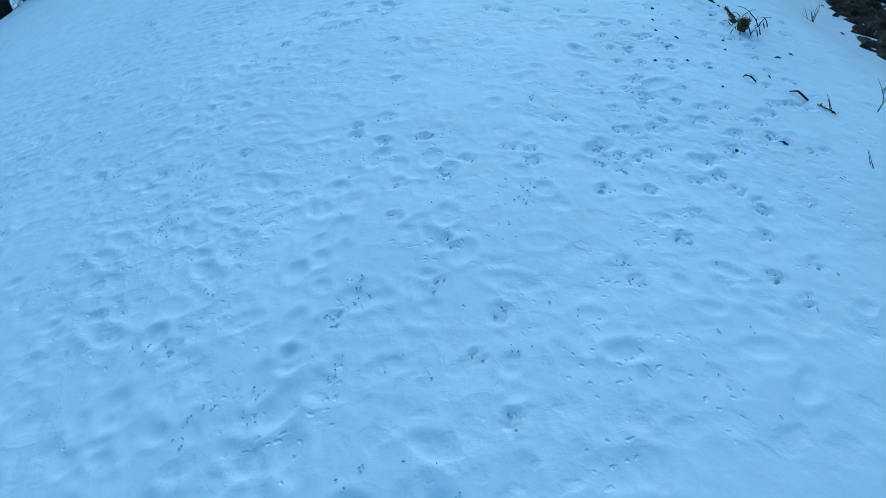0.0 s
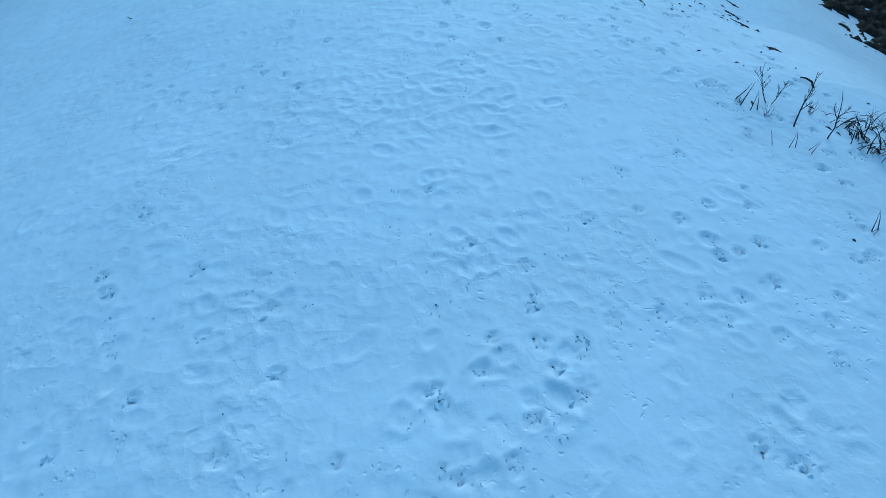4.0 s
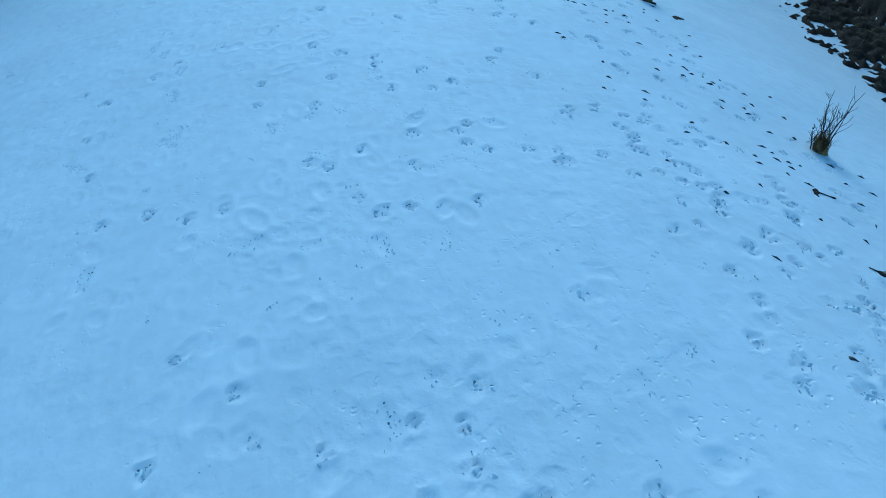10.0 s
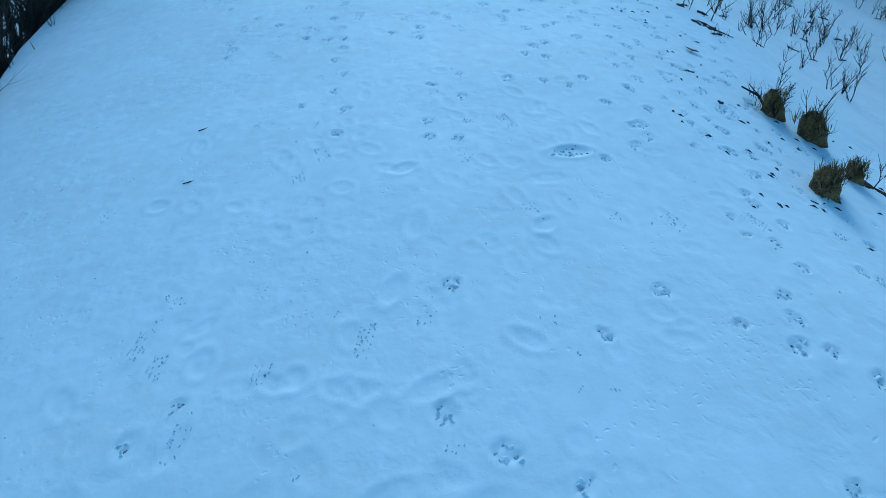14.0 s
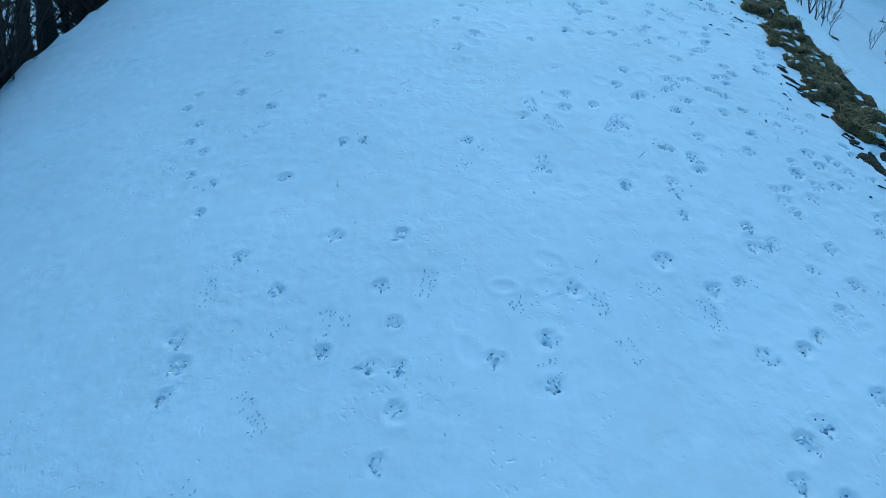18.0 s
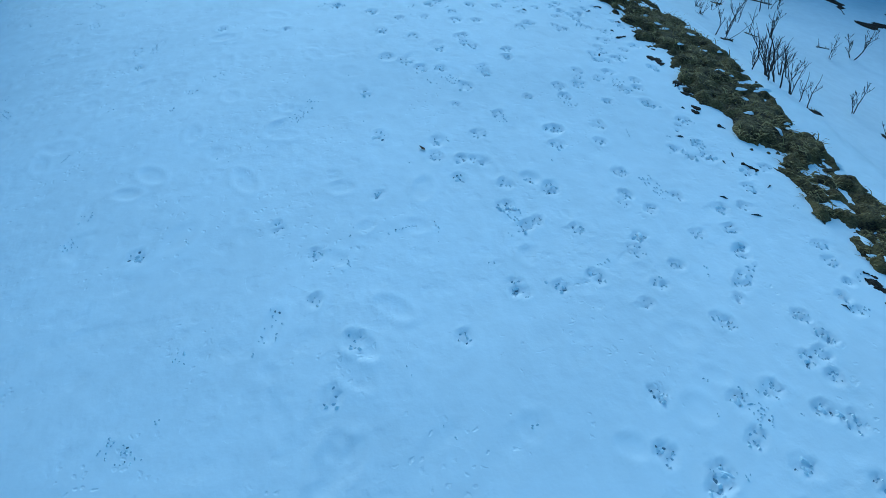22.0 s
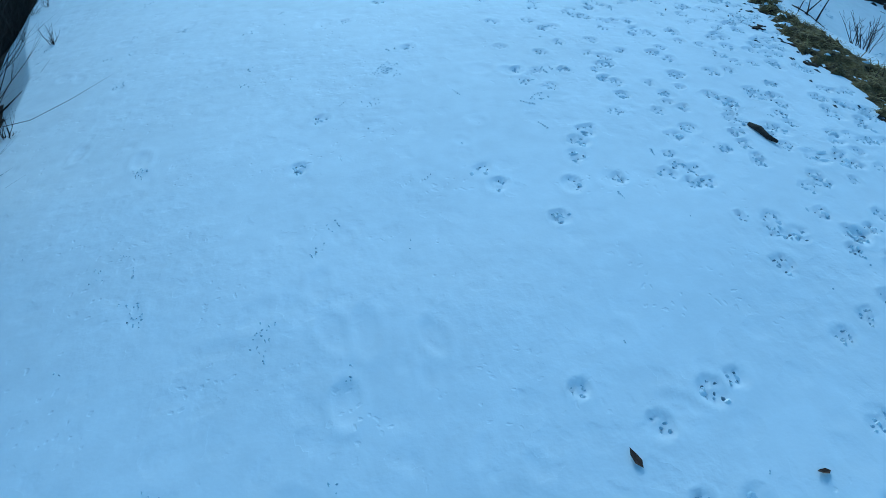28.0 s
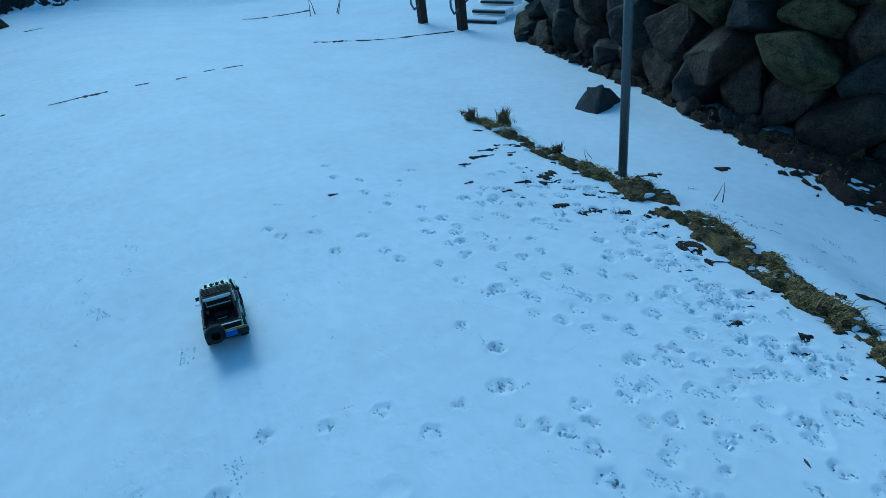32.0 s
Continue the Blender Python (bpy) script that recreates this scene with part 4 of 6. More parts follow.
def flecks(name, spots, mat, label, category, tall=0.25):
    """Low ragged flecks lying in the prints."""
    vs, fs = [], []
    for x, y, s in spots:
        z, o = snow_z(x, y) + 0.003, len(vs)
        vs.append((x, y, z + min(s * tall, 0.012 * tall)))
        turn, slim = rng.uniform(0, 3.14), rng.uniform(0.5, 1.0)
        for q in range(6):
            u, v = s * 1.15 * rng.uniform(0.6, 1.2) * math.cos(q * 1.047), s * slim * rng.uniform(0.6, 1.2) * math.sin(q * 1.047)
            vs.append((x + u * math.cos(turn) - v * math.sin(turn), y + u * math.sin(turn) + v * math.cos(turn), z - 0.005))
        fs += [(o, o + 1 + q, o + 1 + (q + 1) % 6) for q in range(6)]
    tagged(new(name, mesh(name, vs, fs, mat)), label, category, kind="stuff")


# dark flecks take the place of shade inside toe and cleat holes
flecks("print_deep_shade", SPECKS, SLUSH_DEEP_SHADE, "dark grey slush flecks carrying the shade at the bottom of paw prints", "slush")
flecks("print_shade", SHADE_DOTS, SLUSH_SHADE, "grey slush flecks carrying the shade at the bottom of prints", "slush")
flecks("print_blue_grey", TRODDEN, BLUE_GREY, "blue-grey patches in the hollow of prints", "packed snow", 0.12)
flecks("print_crumbs", CRUMBS, SNOW, "small crumbs of snow thrown up beside prints", "snow crumbs", 0.8)
bits = [bare[int(k)] for k in rng.integers(0, len(bare), 70)]
vs, fs = [], []
for x, y, z in bits:                       # clots of snow left lying on the bank
    o, s, turn = len(vs), rng.uniform(0.015, 0.055), rng.normal(2.2, 0.35)
    vs.append((x, y, z + 0.010))
    for q in range(8):
        u, v = s * rng.uniform(0.6, 1.3) * math.cos(q * 0.785), 0.55 * s * rng.uniform(0.6, 1.3) * math.sin(q * 0.785)
        vs.append((x + u * math.cos(turn) - v * math.sin(turn), y + u * math.sin(turn) + v * math.cos(turn), z - 0.004))
    fs += [(o, o + 1 + q, o + 1 + (q + 1) % 8) for q in range(8)]
tagged(new("snow_clots", mesh("snow_clots", vs, fs, SNOW)), "small clots of snow left on the grass bank", "snow", kind="stuff")
slits = []
for q in range(190):                       # slanting thaw cracks along the edge
    y = rng.uniform(2.5, 18.5) if q < 110 else rng.uniform(18.5, 32)
    x = berm_x(y) - 0.25 + rng.normal(0, 0.30) if q < 110 else berm_x(y) - 0.05 - abs(rng.normal(0, 0.28))
    l, w, a = rng.uniform(0.010, 0.036), rng.uniform(0.004, 0.010), rng.normal(2.2, 0.6)
    slits.append((x, y, l, w, a))
for q in range(110):                       # thickest on the shoulder halfway
    y = rng.uniform(9.0, 16.5)
    slits.append((rng.uniform(0.9, 2.5), y, rng.uniform(0.014, 0.040), rng.uniform(0.006, 0.013), rng.normal(2.3, 0.45)))
vs, fs = [], []
for x, y, l, w, a in slits:
    o = len(vs)
    for k in range(10):
        t = 2 * math.pi * k / 10
        u, v = l * math.cos(t) * rng.uniform(0.75, 1.15), w * math.sin(t) * rng.uniform(0.5, 1.4)
        px, py = x + u * math.cos(a) - v * math.sin(a), y + u * math.sin(a) + v * math.cos(a)
        vs.append((px, py, snow_z(px, py) - 0.001))
    vs.append((x, y, snow_z(x, y) + 0.010))
    fs += [(o + 10, o + k, o + (k + 1) % 10) for k in range(10)]
tagged(new("thaw_slits", mesh("thaw_slits", vs, fs, WETGAP)), "narrow dark thaw slits in the snow along the bank", "thaw slits", kind="stuff")


# ---- bare shrubs ----
def wall_x(y):
    return float(np.interp(y, WALL_Y, WALL_X))


def sprig(r, tips, p, d, l, rad, depth, spread=0.55):
    """Grows one twig and its side twigs into the list tips."""
    pts, rads = [p], [rad]
    for q in range(3):
        d = (d + Vector((r.normal(0, 0.10), r.normal(0, 0.10), r.normal(0.05, 0.06)))).normalized()
        p = p + d * (l / 3)
        pts.append(p)
        rads.append(rad * (1 - 0.27 * (q + 1)))
        if depth and q > 0 or depth > 1:
            for b in range(int(r.integers(1, 3))):
                side = Vector((r.normal(), r.normal(), r.normal(0.1, 0.5))).normalized()
                sprig(r, tips, p, (d + side * spread).normalized(), l * r.uniform(0.45, 0.7), rads[-1] * 0.7, depth - 1, spread)
    tips.append((pts, rads))


def shrub_mesh(seed, stems, tall, depth=1, rad=0.0075, splay=0.45):
    r = np.random.default_rng(seed)
    tips = []
    for q in range(stems):
        d = Vector((r.normal(0, splay), r.normal(0, splay), 1)).normalized()
        sprig(r, tips, Vector((r.normal(0, 0.02), r.normal(0, 0.02), -0.03)), d, tall * r.uniform(0.6, 1.1), rad, depth)
    return tubes("stems", tips, TWIG, 3)


def sapling_mesh(seed, tall, stems=1, rad=0.0060, lean=0.0):
    """Upright stems from one foot, each with pairs of side twigs that turn upwards."""
    r = np.random.default_rng(seed)
    tips = []

    def stem(p, d, l, rad, depth):
        pts, rads, n = [p], [rad], 6
        for q in range(n):
            d = (d + Vector((r.normal(0, 0.15), r.normal(0, 0.15), 0.06))).normalized()
            p = p + d * (l / n)
            pts.append(p)
            rads.append(max(rad * (1 - 0.78 * (q + 1) / n), 0.0012))
            if depth and q in (1, 2, 3, 4) and r.random() < 0.8:
                a = r.uniform(0, 6.28)
                for side in ((0, math.pi) if r.random() < 0.55 else (0,)):
                    out = Vector((math.cos(a + side), math.sin(a + side), r.uniform(0.55, 1.1))).normalized()
                    stem(p, (d * 0.45 + out * 0.75).normalized(), l * r.uniform(0.26, 0.44) * (1.15 - 0.12 * q), rads[-1] * 0.72, depth - 1)
        tips.append((pts, rads))

    for q in range(stems):
        d = Vector((r.normal(lean, 0.12 + 0.10 * stems / 2), r.normal(0, 0.12 + 0.10 * stems / 2), 1)).normalized()
        stem(Vector((r.normal(0, 0.012), r.normal(0, 0.012), -0.03)), d, tall * (1 if q == 0 else r.uniform(0.6, 0.95)), rad, 2 if stems < 3 else 1)
    return tubes("stems", tips, TWIG, 4)


def brush_mesh(seed, stems, tall):
    """Thin bent stems that lean one way and cross each other."""
    r = np.random.default_rng(seed)
    tips = []
    for q in range(stems):
        p, a = Vector((r.normal(0, 0.07), r.normal(0, 0.07), -0.02)), r.normal(0.6, 0.9)
        d, l = Vector((0.45 * math.cos(a), 0.45 * math.sin(a), 1)).normalized(), tall * r.uniform(0.5, 1.1)
        pts = [p]
        for k in range(5):
            d = (d + Vector((0.13 * math.cos(a), 0.13 * math.sin(a), -0.10 * k * r.uniform(0.3, 1.3)))).normalized()
            p = p + d * (l / 5)
            pts.append(p)
        tips.append((pts, [0.0042 * (1 - 0.13 * k) for k in range(6)]))
    return tubes("stems", tips, TWIG, 4)


SHRUBS = [sapling_mesh(1, 0.36, 1), shrub_mesh(2, 7, 0.22, 1, 0.005, 0.4), sapling_mesh(3, 0.42, 2), shrub_mesh(4, 9, 0.15, 1, 0.0045), sapling_mesh(5, 0.44, 3, 0.0055), shrub_mesh(6, 2, 0.2, 0, 0.006, 0.3), brush_mesh(7, 16, 0.24), brush_mesh(8, 11, 0.19), sapling_mesh(9, 0.46, 1, 0.0065), sapling_mesh(10, 0.30, 2, 0.005), sapling_mesh(11, 0.38, 4, 0.005), sapling_mesh(12, 0.34, 1, 0.0055), sapling_mesh(13, 0.27, 3, 0.0045)]


def shrub(kind, x, y, s=1.0, turn=0.0, label="leafless grey-brown shrub standing in the snow"):
    ob = new("bare_shrub", SHRUBS[kind])
    ob.matrix_world = pose(x, y, snow_z(x, y), 0, 0, turn) @ Matrix.Scale(s, 4)
    return tagged(ob, label, "shrub", "shrubs beside the track")


r = np.random.default_rng(21)
SHRUBS_AT_A = [(1.73, 7.22, 8, 0.95), (1.94, 7.13, 0, 1.05), (1.39, 7.48, 5, 1.1), (1.43, 7.48, 3, 0.4), (1.67, 7.51, 2, 0.8), (1.51, 7.37, 5, 0.9), (1.57, 7.33, 3, 0.5), (1.49, 6.99, 5, 0.6), (1.60, 6.95, 5, 0.7), (1.69, 6.94, 5, 0.6), (1.95, 7.45, 3, 0.6), (1.69, 6.15, 5, 0.35), (1.73, 6.15, 5, 0.8)]
SHRUBS_AT_D = [(2.17, 7.35, 6, 0.9), (2.18, 7.18, 6, 1.0), (2.22, 7.04, 6, 0.9), (2.33, 7.20, 7, 1.0), (2.40, 7.05, 7, 1.0), (2.38, 6.9, 7, 0.9), (2.35, 6.7, 7, 0.8), (2.42, 6.62, 7, 0.9), (2.18, 6.26, 7, 1.1), (2.24, 6.4, 6, 0.8), (2.45, 6.44, 6, 0.9), (2.43, 6.26, 6, 1.0), (2.42, 6.1, 7, 1.1), (2.36, 5.95, 6, 0.9),
               (2.15, 5.72, 7, 0.9), (2.20, 5.58, 7, 1.0), (2.02, 5.45, 7, 0.9), (2.3, 4.42, 7, 1.0), (2.29, 12.0, 4, 1.15), (2.31, 12.03, 8, 1.0), (2.33, 12.02, 0, 1.0), (2.27, 12.04, 2, 0.9)]
SHRUBS_AT_B = [(1.71, 9.9, 3, 0.6), (1.8, 9.6, 5, 0.7), (2.19, 15.52, 0, 0.8), (2.50, 14.88, 4, 0.8), (1.88, 16.40, 2, 0.7), (2.08, 16.14, 4, 1.25), (1.60, 15.26, 1, 0.7), (2.10, 16.60, 2, 1.0), (1.90, 16.65, 1, 0.7), (3.55, 19.2, 0, 0.8), (3.3, 19.9, 4, 0.8), (3.0, 18.7, 5, 1.2), (2.9, 18.3, 5, 1.0), (2.7, 18.0, 0, 0.7), (3.9, 18.4, 0, 0.9), (4.18, 27.29, 4, 1.0), (4.0, 27.4, 2, 1.0), (3.9, 27.6, 5, 1.6), (4.04, 25.91, 2, 1.15), (5.59, 26.68, 0, 1.0), (4.21, 25.2, 3, 0.9), (4.05, 25.5, 5, 0.8)]
SHRUBS_AT_C = [(5.58, 25.95, 0, 1.0), (5.76, 25.68, 2, 0.8), (6.69, 27.1, 0, 1.0), (7.0, 26.5, 1, 1.2), (3.97, 24.38, 4, 1.0), (4.95, 24.76, 0, 1.1), (6.3, 26.9, 1, 1.0), (3.45, 29.0, 5, 1.5), (3.52, 29.05, 5, 1.8), (3.98, 33.1, 3, 0.7), (3.8, 33.5, 3, 0.6), (4.1, 30.6, 5, 1.0), (4.0, 31.9, 5, 0.8), (6.36, 42.2, 5, 3.0), (6.0, 42.45, 5, 2.8), (-0.1, 46.0, 1, 2.0), (-0.2, 46.1, 4, 1.6)]
SHRUBS_AT_E = [(2.89, 25.85, 0, 1.3), (3.02, 25.78, 4, 1.2), (2.82, 24.57, 0, 1.3), (2.84, 24.6, 4, 1.1), (5.46, 26.42, 4, 1.0), (5.5, 25.6, 0, 1.2), (4.04, 24.91, 3, 1.0), (3.76, 24.27, 0, 1.1), (6.7, 26.2, 0, 1.2), (3.57, 23.3, 0, 1.6), (3.62, 23.34, 4, 1.4), (2.8, 22.68, 0, 1.1), (3.08, 27.42, 4, 1.2), (2.68, 27.4, 5, 1.0)]
for x, y, k, s in SHRUBS_AT_A + SHRUBS_AT_B + SHRUBS_AT_C + SHRUBS_AT_D + SHRUBS_AT_E:
    shrub(k, x, y, s, r.uniform(0, 360))
DITCH = [(4.4, 22.15), (4.26, 21.43), (3.6, 20.4), (2.14, 18.63), (2.28, 18.71), (2.28, 18.33), (2.23, 17.98), (3.87, 19.67), (3.68, 19.63), (3.9, 20.06), (5.93, 22.58), (4.96, 21.09), (5.7, 21.3), (6.75, 23.47), (6.71, 24.21),
         (3.36, 19.85), (3.09, 19.39), (3.25, 19.21), (3.17, 18.72), (5.58, 21.8), (4.51, 20.3), (4.92, 20.3), (5.26, 20.29), (5.44, 20.81), (5.71, 20.65), (5.85, 20.12), (6.11, 19.86), (7.63, 22.21), (7.86, 22.24), (3.37, 18.44), (4.13, 19.0), (3.52, 17.85), (3.74, 17.89), (5.14, 19.75)]
for k, (x, y) in enumerate(DITCH):           # the brushy ditch: single stems near the track, clumps further out
    for q in range(2 if x < 3.3 else 3 if x < 4.4 else 4):
        shrub(int(r.choice([0, 5, 9, 11] if x < 3.3 else [0, 2, 4, 9, 10, 11, 12])), x + r.normal(0, 0.16 if q else 0), y + r.normal(0, 0.20 if q else 0), r.uniform(0.55, 1.35), r.uniform(0, 360))
    if k % 3 == 0:
        smear("soil_patch", [(x - 0.07, y - 0.05), (x + 0.07, y - 0.01)], r.uniform(0.015, 0.04), "spot of bare turf round a shrub's foot", 800 + k, 0.5)
for x, y in ((2.88, 22.5), (3.05, 22.72), (3.35, 22.7), (3.9, 23.4), (3.95, 28.75), (3.8, 28.6)):
    for q in range(2):
        shrub(int(r.choice([0, 2, 4])), x + r.normal(0, 0.05), y + r.normal(0, 0.05), r.uniform(0.85, 1.2), r.uniform(0, 360))
for q in range(34):                         # fewer further on, each in a spot of bare turf
    y = r.uniform(21.5, 27.3)
    x = berm_x(y) + r.uniform(1.3, 4.6)
    shrub(int(r.choice([0, 2, 5, 9, 11, 12])), x, y, r.uniform(0.6, 1.25), r.uniform(0, 360))
    if q % 2:
        a = r.uniform(-0.8, 0.2)
        smear("soil_patch", [(x - 0.08 * math.cos(a), y - 0.08 * math.sin(a) - 0.02), (x + 0.08 * math.cos(a), y + 0.08 * math.sin(a) - 0.02)], r.uniform(0.02, 0.05), "spot of bare turf round a shrub's foot", 700 + q, 0.5)


for x, y, k, s in [(2.32, 3.2, 5, 0.7), (2.6, 3.25, 0, 0.6), (2.2, 2.6, 5, 0.6), (3.44, 5.58, 3, 0.9), (2.45, 4.62, 7, 1.0)]:
    shrub(k, x, y, s, r.uniform(0, 360))
for q in range(14):                        # a band of thin bushes along the track's shoulder
    y = r.uniform(5.9, 7.6)
    shrub(7 if q % 2 else 3, 2.40 + r.normal(0, 0.06), y, r.uniform(0.5, 0.85), r.uniform(0, 360))
for q, line in enumerate([[(1.88, 5.62), (1.97, 5.50), (1.99, 5.38)], [(1.98, 5.38), (1.96, 5.26), (1.99, 5.05)], [(2.10, 5.46), (2.06, 5.30)], [(2.17, 5.62), (2.15, 5.74)], [(3.0, 7.15), (3.3, 7.5), (3.62, 7.93)], [(2.08, 5.12), (2.06, 4.98)], [(2.22, 5.2), (2.3, 4.98)], [(2.26, 3.27), (2.31, 3.18)], [(2.36, 4.9), (2.28, 4.55)]]):
    smear("soil_patch", line, (0.026, 0.045, 0.020, 0.022, 0.05, 0.014, 0.013, 0.013, 0.03)[q], "torn edge of dark turf among low brush", 900 + q, 0.45)
for foot, tips in (((2.07, 6.04), ((2.12, 6.50, 0.10), (2.22, 6.50, 0.12))), ((2.13, 6.02), ((2.17, 6.30, 0.10),)), ((1.87, 5.63), ((1.83, 5.79, 0.02),)), ((1.90, 16.42), ((1.74, 16.62, 0.07),))):
    limbs = []
    for u, v, h in tips:
        z0, z1 = snow_z(*foot), snow_z(u, v) + h
        m = ((foot[0] + u) / 2 + 0.02, (foot[1] + v) / 2, (z0 + z1) / 2 + 0.03)
        limbs.append(([(foot[0], foot[1], z0 - 0.01), m, (u, v, z1)], [0.013, 0.010, 0.006]))
        limbs.append(([m, (m[0] - 0.05, m[1] + 0.09, m[2] + 0.07)], [0.006, 0.003]))
    tagged(new("fallen_branch", tubes("fallen_branch", limbs, BARK, 7)), "forked dark branch rising out of the snow", "branch", "branches beside the track")
for q in range(8):
    y = r.uniform(2.8, 8.0)
    x = 2.25 + r.normal(0, 0.22)
    a, l, t = r.normal(2.3, 0.35), r.uniform(0.06, 0.16), r.uniform(0.004, 0.0075)
    p = [(x + (k - 1.5) * l / 3 * math.cos(a) + r.normal(0, 0.008), y + (k - 1.5) * l / 3 * math.sin(a)) for k in range(4)]
    ob = new("dead_branch", tubes("dead_branch", [([(u, v, snow_z(u, v) + t * 0.6 + (0.02 if k in (1, 2) else 0)) for k, (u, v) in enumerate(p)], [t, t * 1.1, t, t * 0.6])], BARK, 6))
    tagged(ob, "dark dead branch half sunk in the snow", "branch", "branches beside the track")


# ---- tussocks of yellow grass with a woody foot ----
def tussock(x, y, s, seed):
    ob = empty("grass_tussock", pose(x, y, snow_z(x, y)))
    tagged(ob, "yellowed grass tussock with dark roots at the snow's edge", "tussock", "tussocks at the edge")
    rr = np.random.default_rng(seed)
    spots = [(rr.normal(0.0, 0.045 * s), rr.normal(0.0, 0.045 * s), s * rr.uniform(0.04, 0.20)) for q in range(40)]
    tagged(part("grass_tuft", blades("grass_tuft", spots, TUSSOCK, 0.11 * s, 0.9, 6, seed, 0.003), ob), kind="stuff")
    vs, fs = [], []
    for i in range(6):                     # torn earth, drawn out down the slope
        for k in range(16):
            a = 2 * math.pi * k / 16
            rad = s * 0.095 * (1 - 0.45 * (i / 5) ** 2 if i < 5 else 0.25) * (1 + 1.0 * float(fbm(np.array([math.cos(a) * 2 + seed]), np.array([math.sin(a) * 2 + i * 0.4]), 0.9, seed, 3)[0]))
            u, v = rad * math.cos(a) + 0.03 * s * i / 5, rad * math.sin(a) * 0.62
            vs.append((u * math.cos(2.3) - v * math.sin(2.3), u * math.sin(2.3) + v * math.cos(2.3), -0.03 + s * 0.25 * i / 5))
    for i in range(5):
        for k in range(16):
            fs.append((i * 16 + k, i * 16 + (k + 1) % 16, i * 16 + 16 + (k + 1) % 16, i * 16 + 16 + k))
    part("root_clump", mesh("root_clump", vs, fs, TUSSOCK), ob, "dark earthy root clump")
    stalks = []
    for q in range(5):                     # bare woody stems and roots
        d = Vector((rr.normal(0, 0.45), rr.normal(0, 0.45), 1)).normalized()
        sprig(rr, stalks, Vector((rr.normal(0, 0.03 * s), rr.normal(0, 0.03 * s), 0.0)), d, 0.20 * s * rr.uniform(0.6, 1.2), 0.007, 1)
    part("woody_stems", tubes("woody_stems", stalks, TWIG, 4), ob, "bare dark woody stems")
    return ob


for k, (x, y, s) in enumerate([(1.88, 16.38, 1.25), (2.07, 16.12, 1.35), (1.58, 15.24, 1.15), (2.06, 15.58, 0.9), (1.70, 15.36, 0.8), (2.30, 12.0, 0.7), (1.95, 5.2, 0.45), (2.44, 14.86, 0.7), (3.82, 33.5, 0.8), (4.0, 33.15, 1.0), (3.78, 32.1, 0.6),
                              (2.28, 4.4, 0.5)]):
    tussock(x, y, s * 0.72, 300 + k)


# ---- the dry wall of boulders ----
def boulder_mesh(seed):
    """A split stone, one unit across: uneven flat faces and worn arrises."""
    r = np.random.default_rng(seed)
    bm = bmesh.new()
    for q in range(15 + seed % 6):
        d = Vector(r.normal(0, 1, 3)).normalized()
        m = max(abs(d.x), abs(d.y), abs(d.z))
        bm.verts.new(d * (0.62 * (0.45 + 0.55 / m ** 0.6) * r.uniform(0.8, 1.0)))
    bmesh.ops.convex_hull(bm, input=bm.verts[:])
    bmesh.ops.delete(bm, geom=[v for v in bm.verts if not v.link_faces], context="VERTS")
    bmesh.ops.dissolve_limit(bm, angle_limit=0.30, verts=bm.verts[:], edges=bm.edges[:])
    bmesh.ops.bevel(bm, geom=bm.edges[:], offset=0.05, segments=3, affect="EDGES", profile=0.6)
    bmesh.ops.triangulate(bm, faces=bm.faces[:])
    bmesh.ops.subdivide_edges(bm, edges=[e for e in bm.edges if e.calc_length() > 0.14], cuts=2, use_grid_fill=True)
    for v in bm.verts:
        v.co += v.co.normalized() * (0.045 * noise.noise(v.co * 3 + Vector((seed, 0, 0))) + 0.025 * noise.noise(v.co * 9))
    return from_bm("boulder", bm, STONES[(0, 1, 0, 2, 1)[seed % 5]])


BOULDERS = [boulder_mesh(s) for s in range(60, 75)]
wall_ob = tagged(empty("wall_boulders", pose(5.8, 30, -1)), "dry-laid retaining wall of large dark mossy boulders", "stone wall", kind="structure")
r = np.random.default_rng(33)


def wall_top(y):
    return float(np.interp(y, TOP_Y, TOP_H))


def wall_slope(y):
    return (wall_x(y + 0.2) - wall_x(y - 0.2)) / 0.4


def stone(x, y, z, deep, wide, tall, tilt=7):
    ob = new("boulder", BOULDERS[int(r.integers(0, len(BOULDERS)))])
    ob.parent = wall_ob
    facing = -math.degrees(math.atan(wall_slope(y)))
    ob.matrix_world = pose(x, y, z, r.normal(0, tilt), r.normal(4, tilt * 0.7), facing + r.normal(0, tilt)) @ Matrix.Diagonal((deep, wide * (1 if r.random() < 0.5 else -1), tall, 1))


rise = [0.0, 0.42, 0.82, 1.20, 1.56, 1.90, 2.22]
for row, z0 in enumerate(rise):             # courses of boulders, leaning back
    y = 22.0 + r.uniform(0, 0.4)
    while y < 36.75:
        k = 1 / math.hypot(1, wall_slope(y))
        wide = r.uniform(0.40, 0.86) * (0.8 if y > 35.5 else 1)
        yc = min(y + wide * k / 2, 36.7)
        tall = r.uniform(0.40, 0.66) * (0.8 if y > 35.5 else 1)
        foot = height(wall_x(yc) - 0.15, yc)
        if z0 + tall * 0.8 < wall_top(yc) + 0.08:
            stone(wall_x(yc) + 0.40 + 0.10 * row + r.uniform(-0.14, 0.12), yc, foot + z0 + tall * 0.40 + r.uniform(-0.10, 0.10), r.uniform(0.7, 0.95), wide * 1.14, tall * 1.16, 20)
        y += wide * k
for q in range(60):                        # small stones at the foot
    y = r.uniform(24, 36.5)
    d = r.uniform(0.08, 0.26)
    stone(wall_x(y) + r.uniform(-0.12, 0.15), y, height(wall_x(y) - 0.2, y) + d * 0.2, d, d * 1.2, d * 0.8, 25)
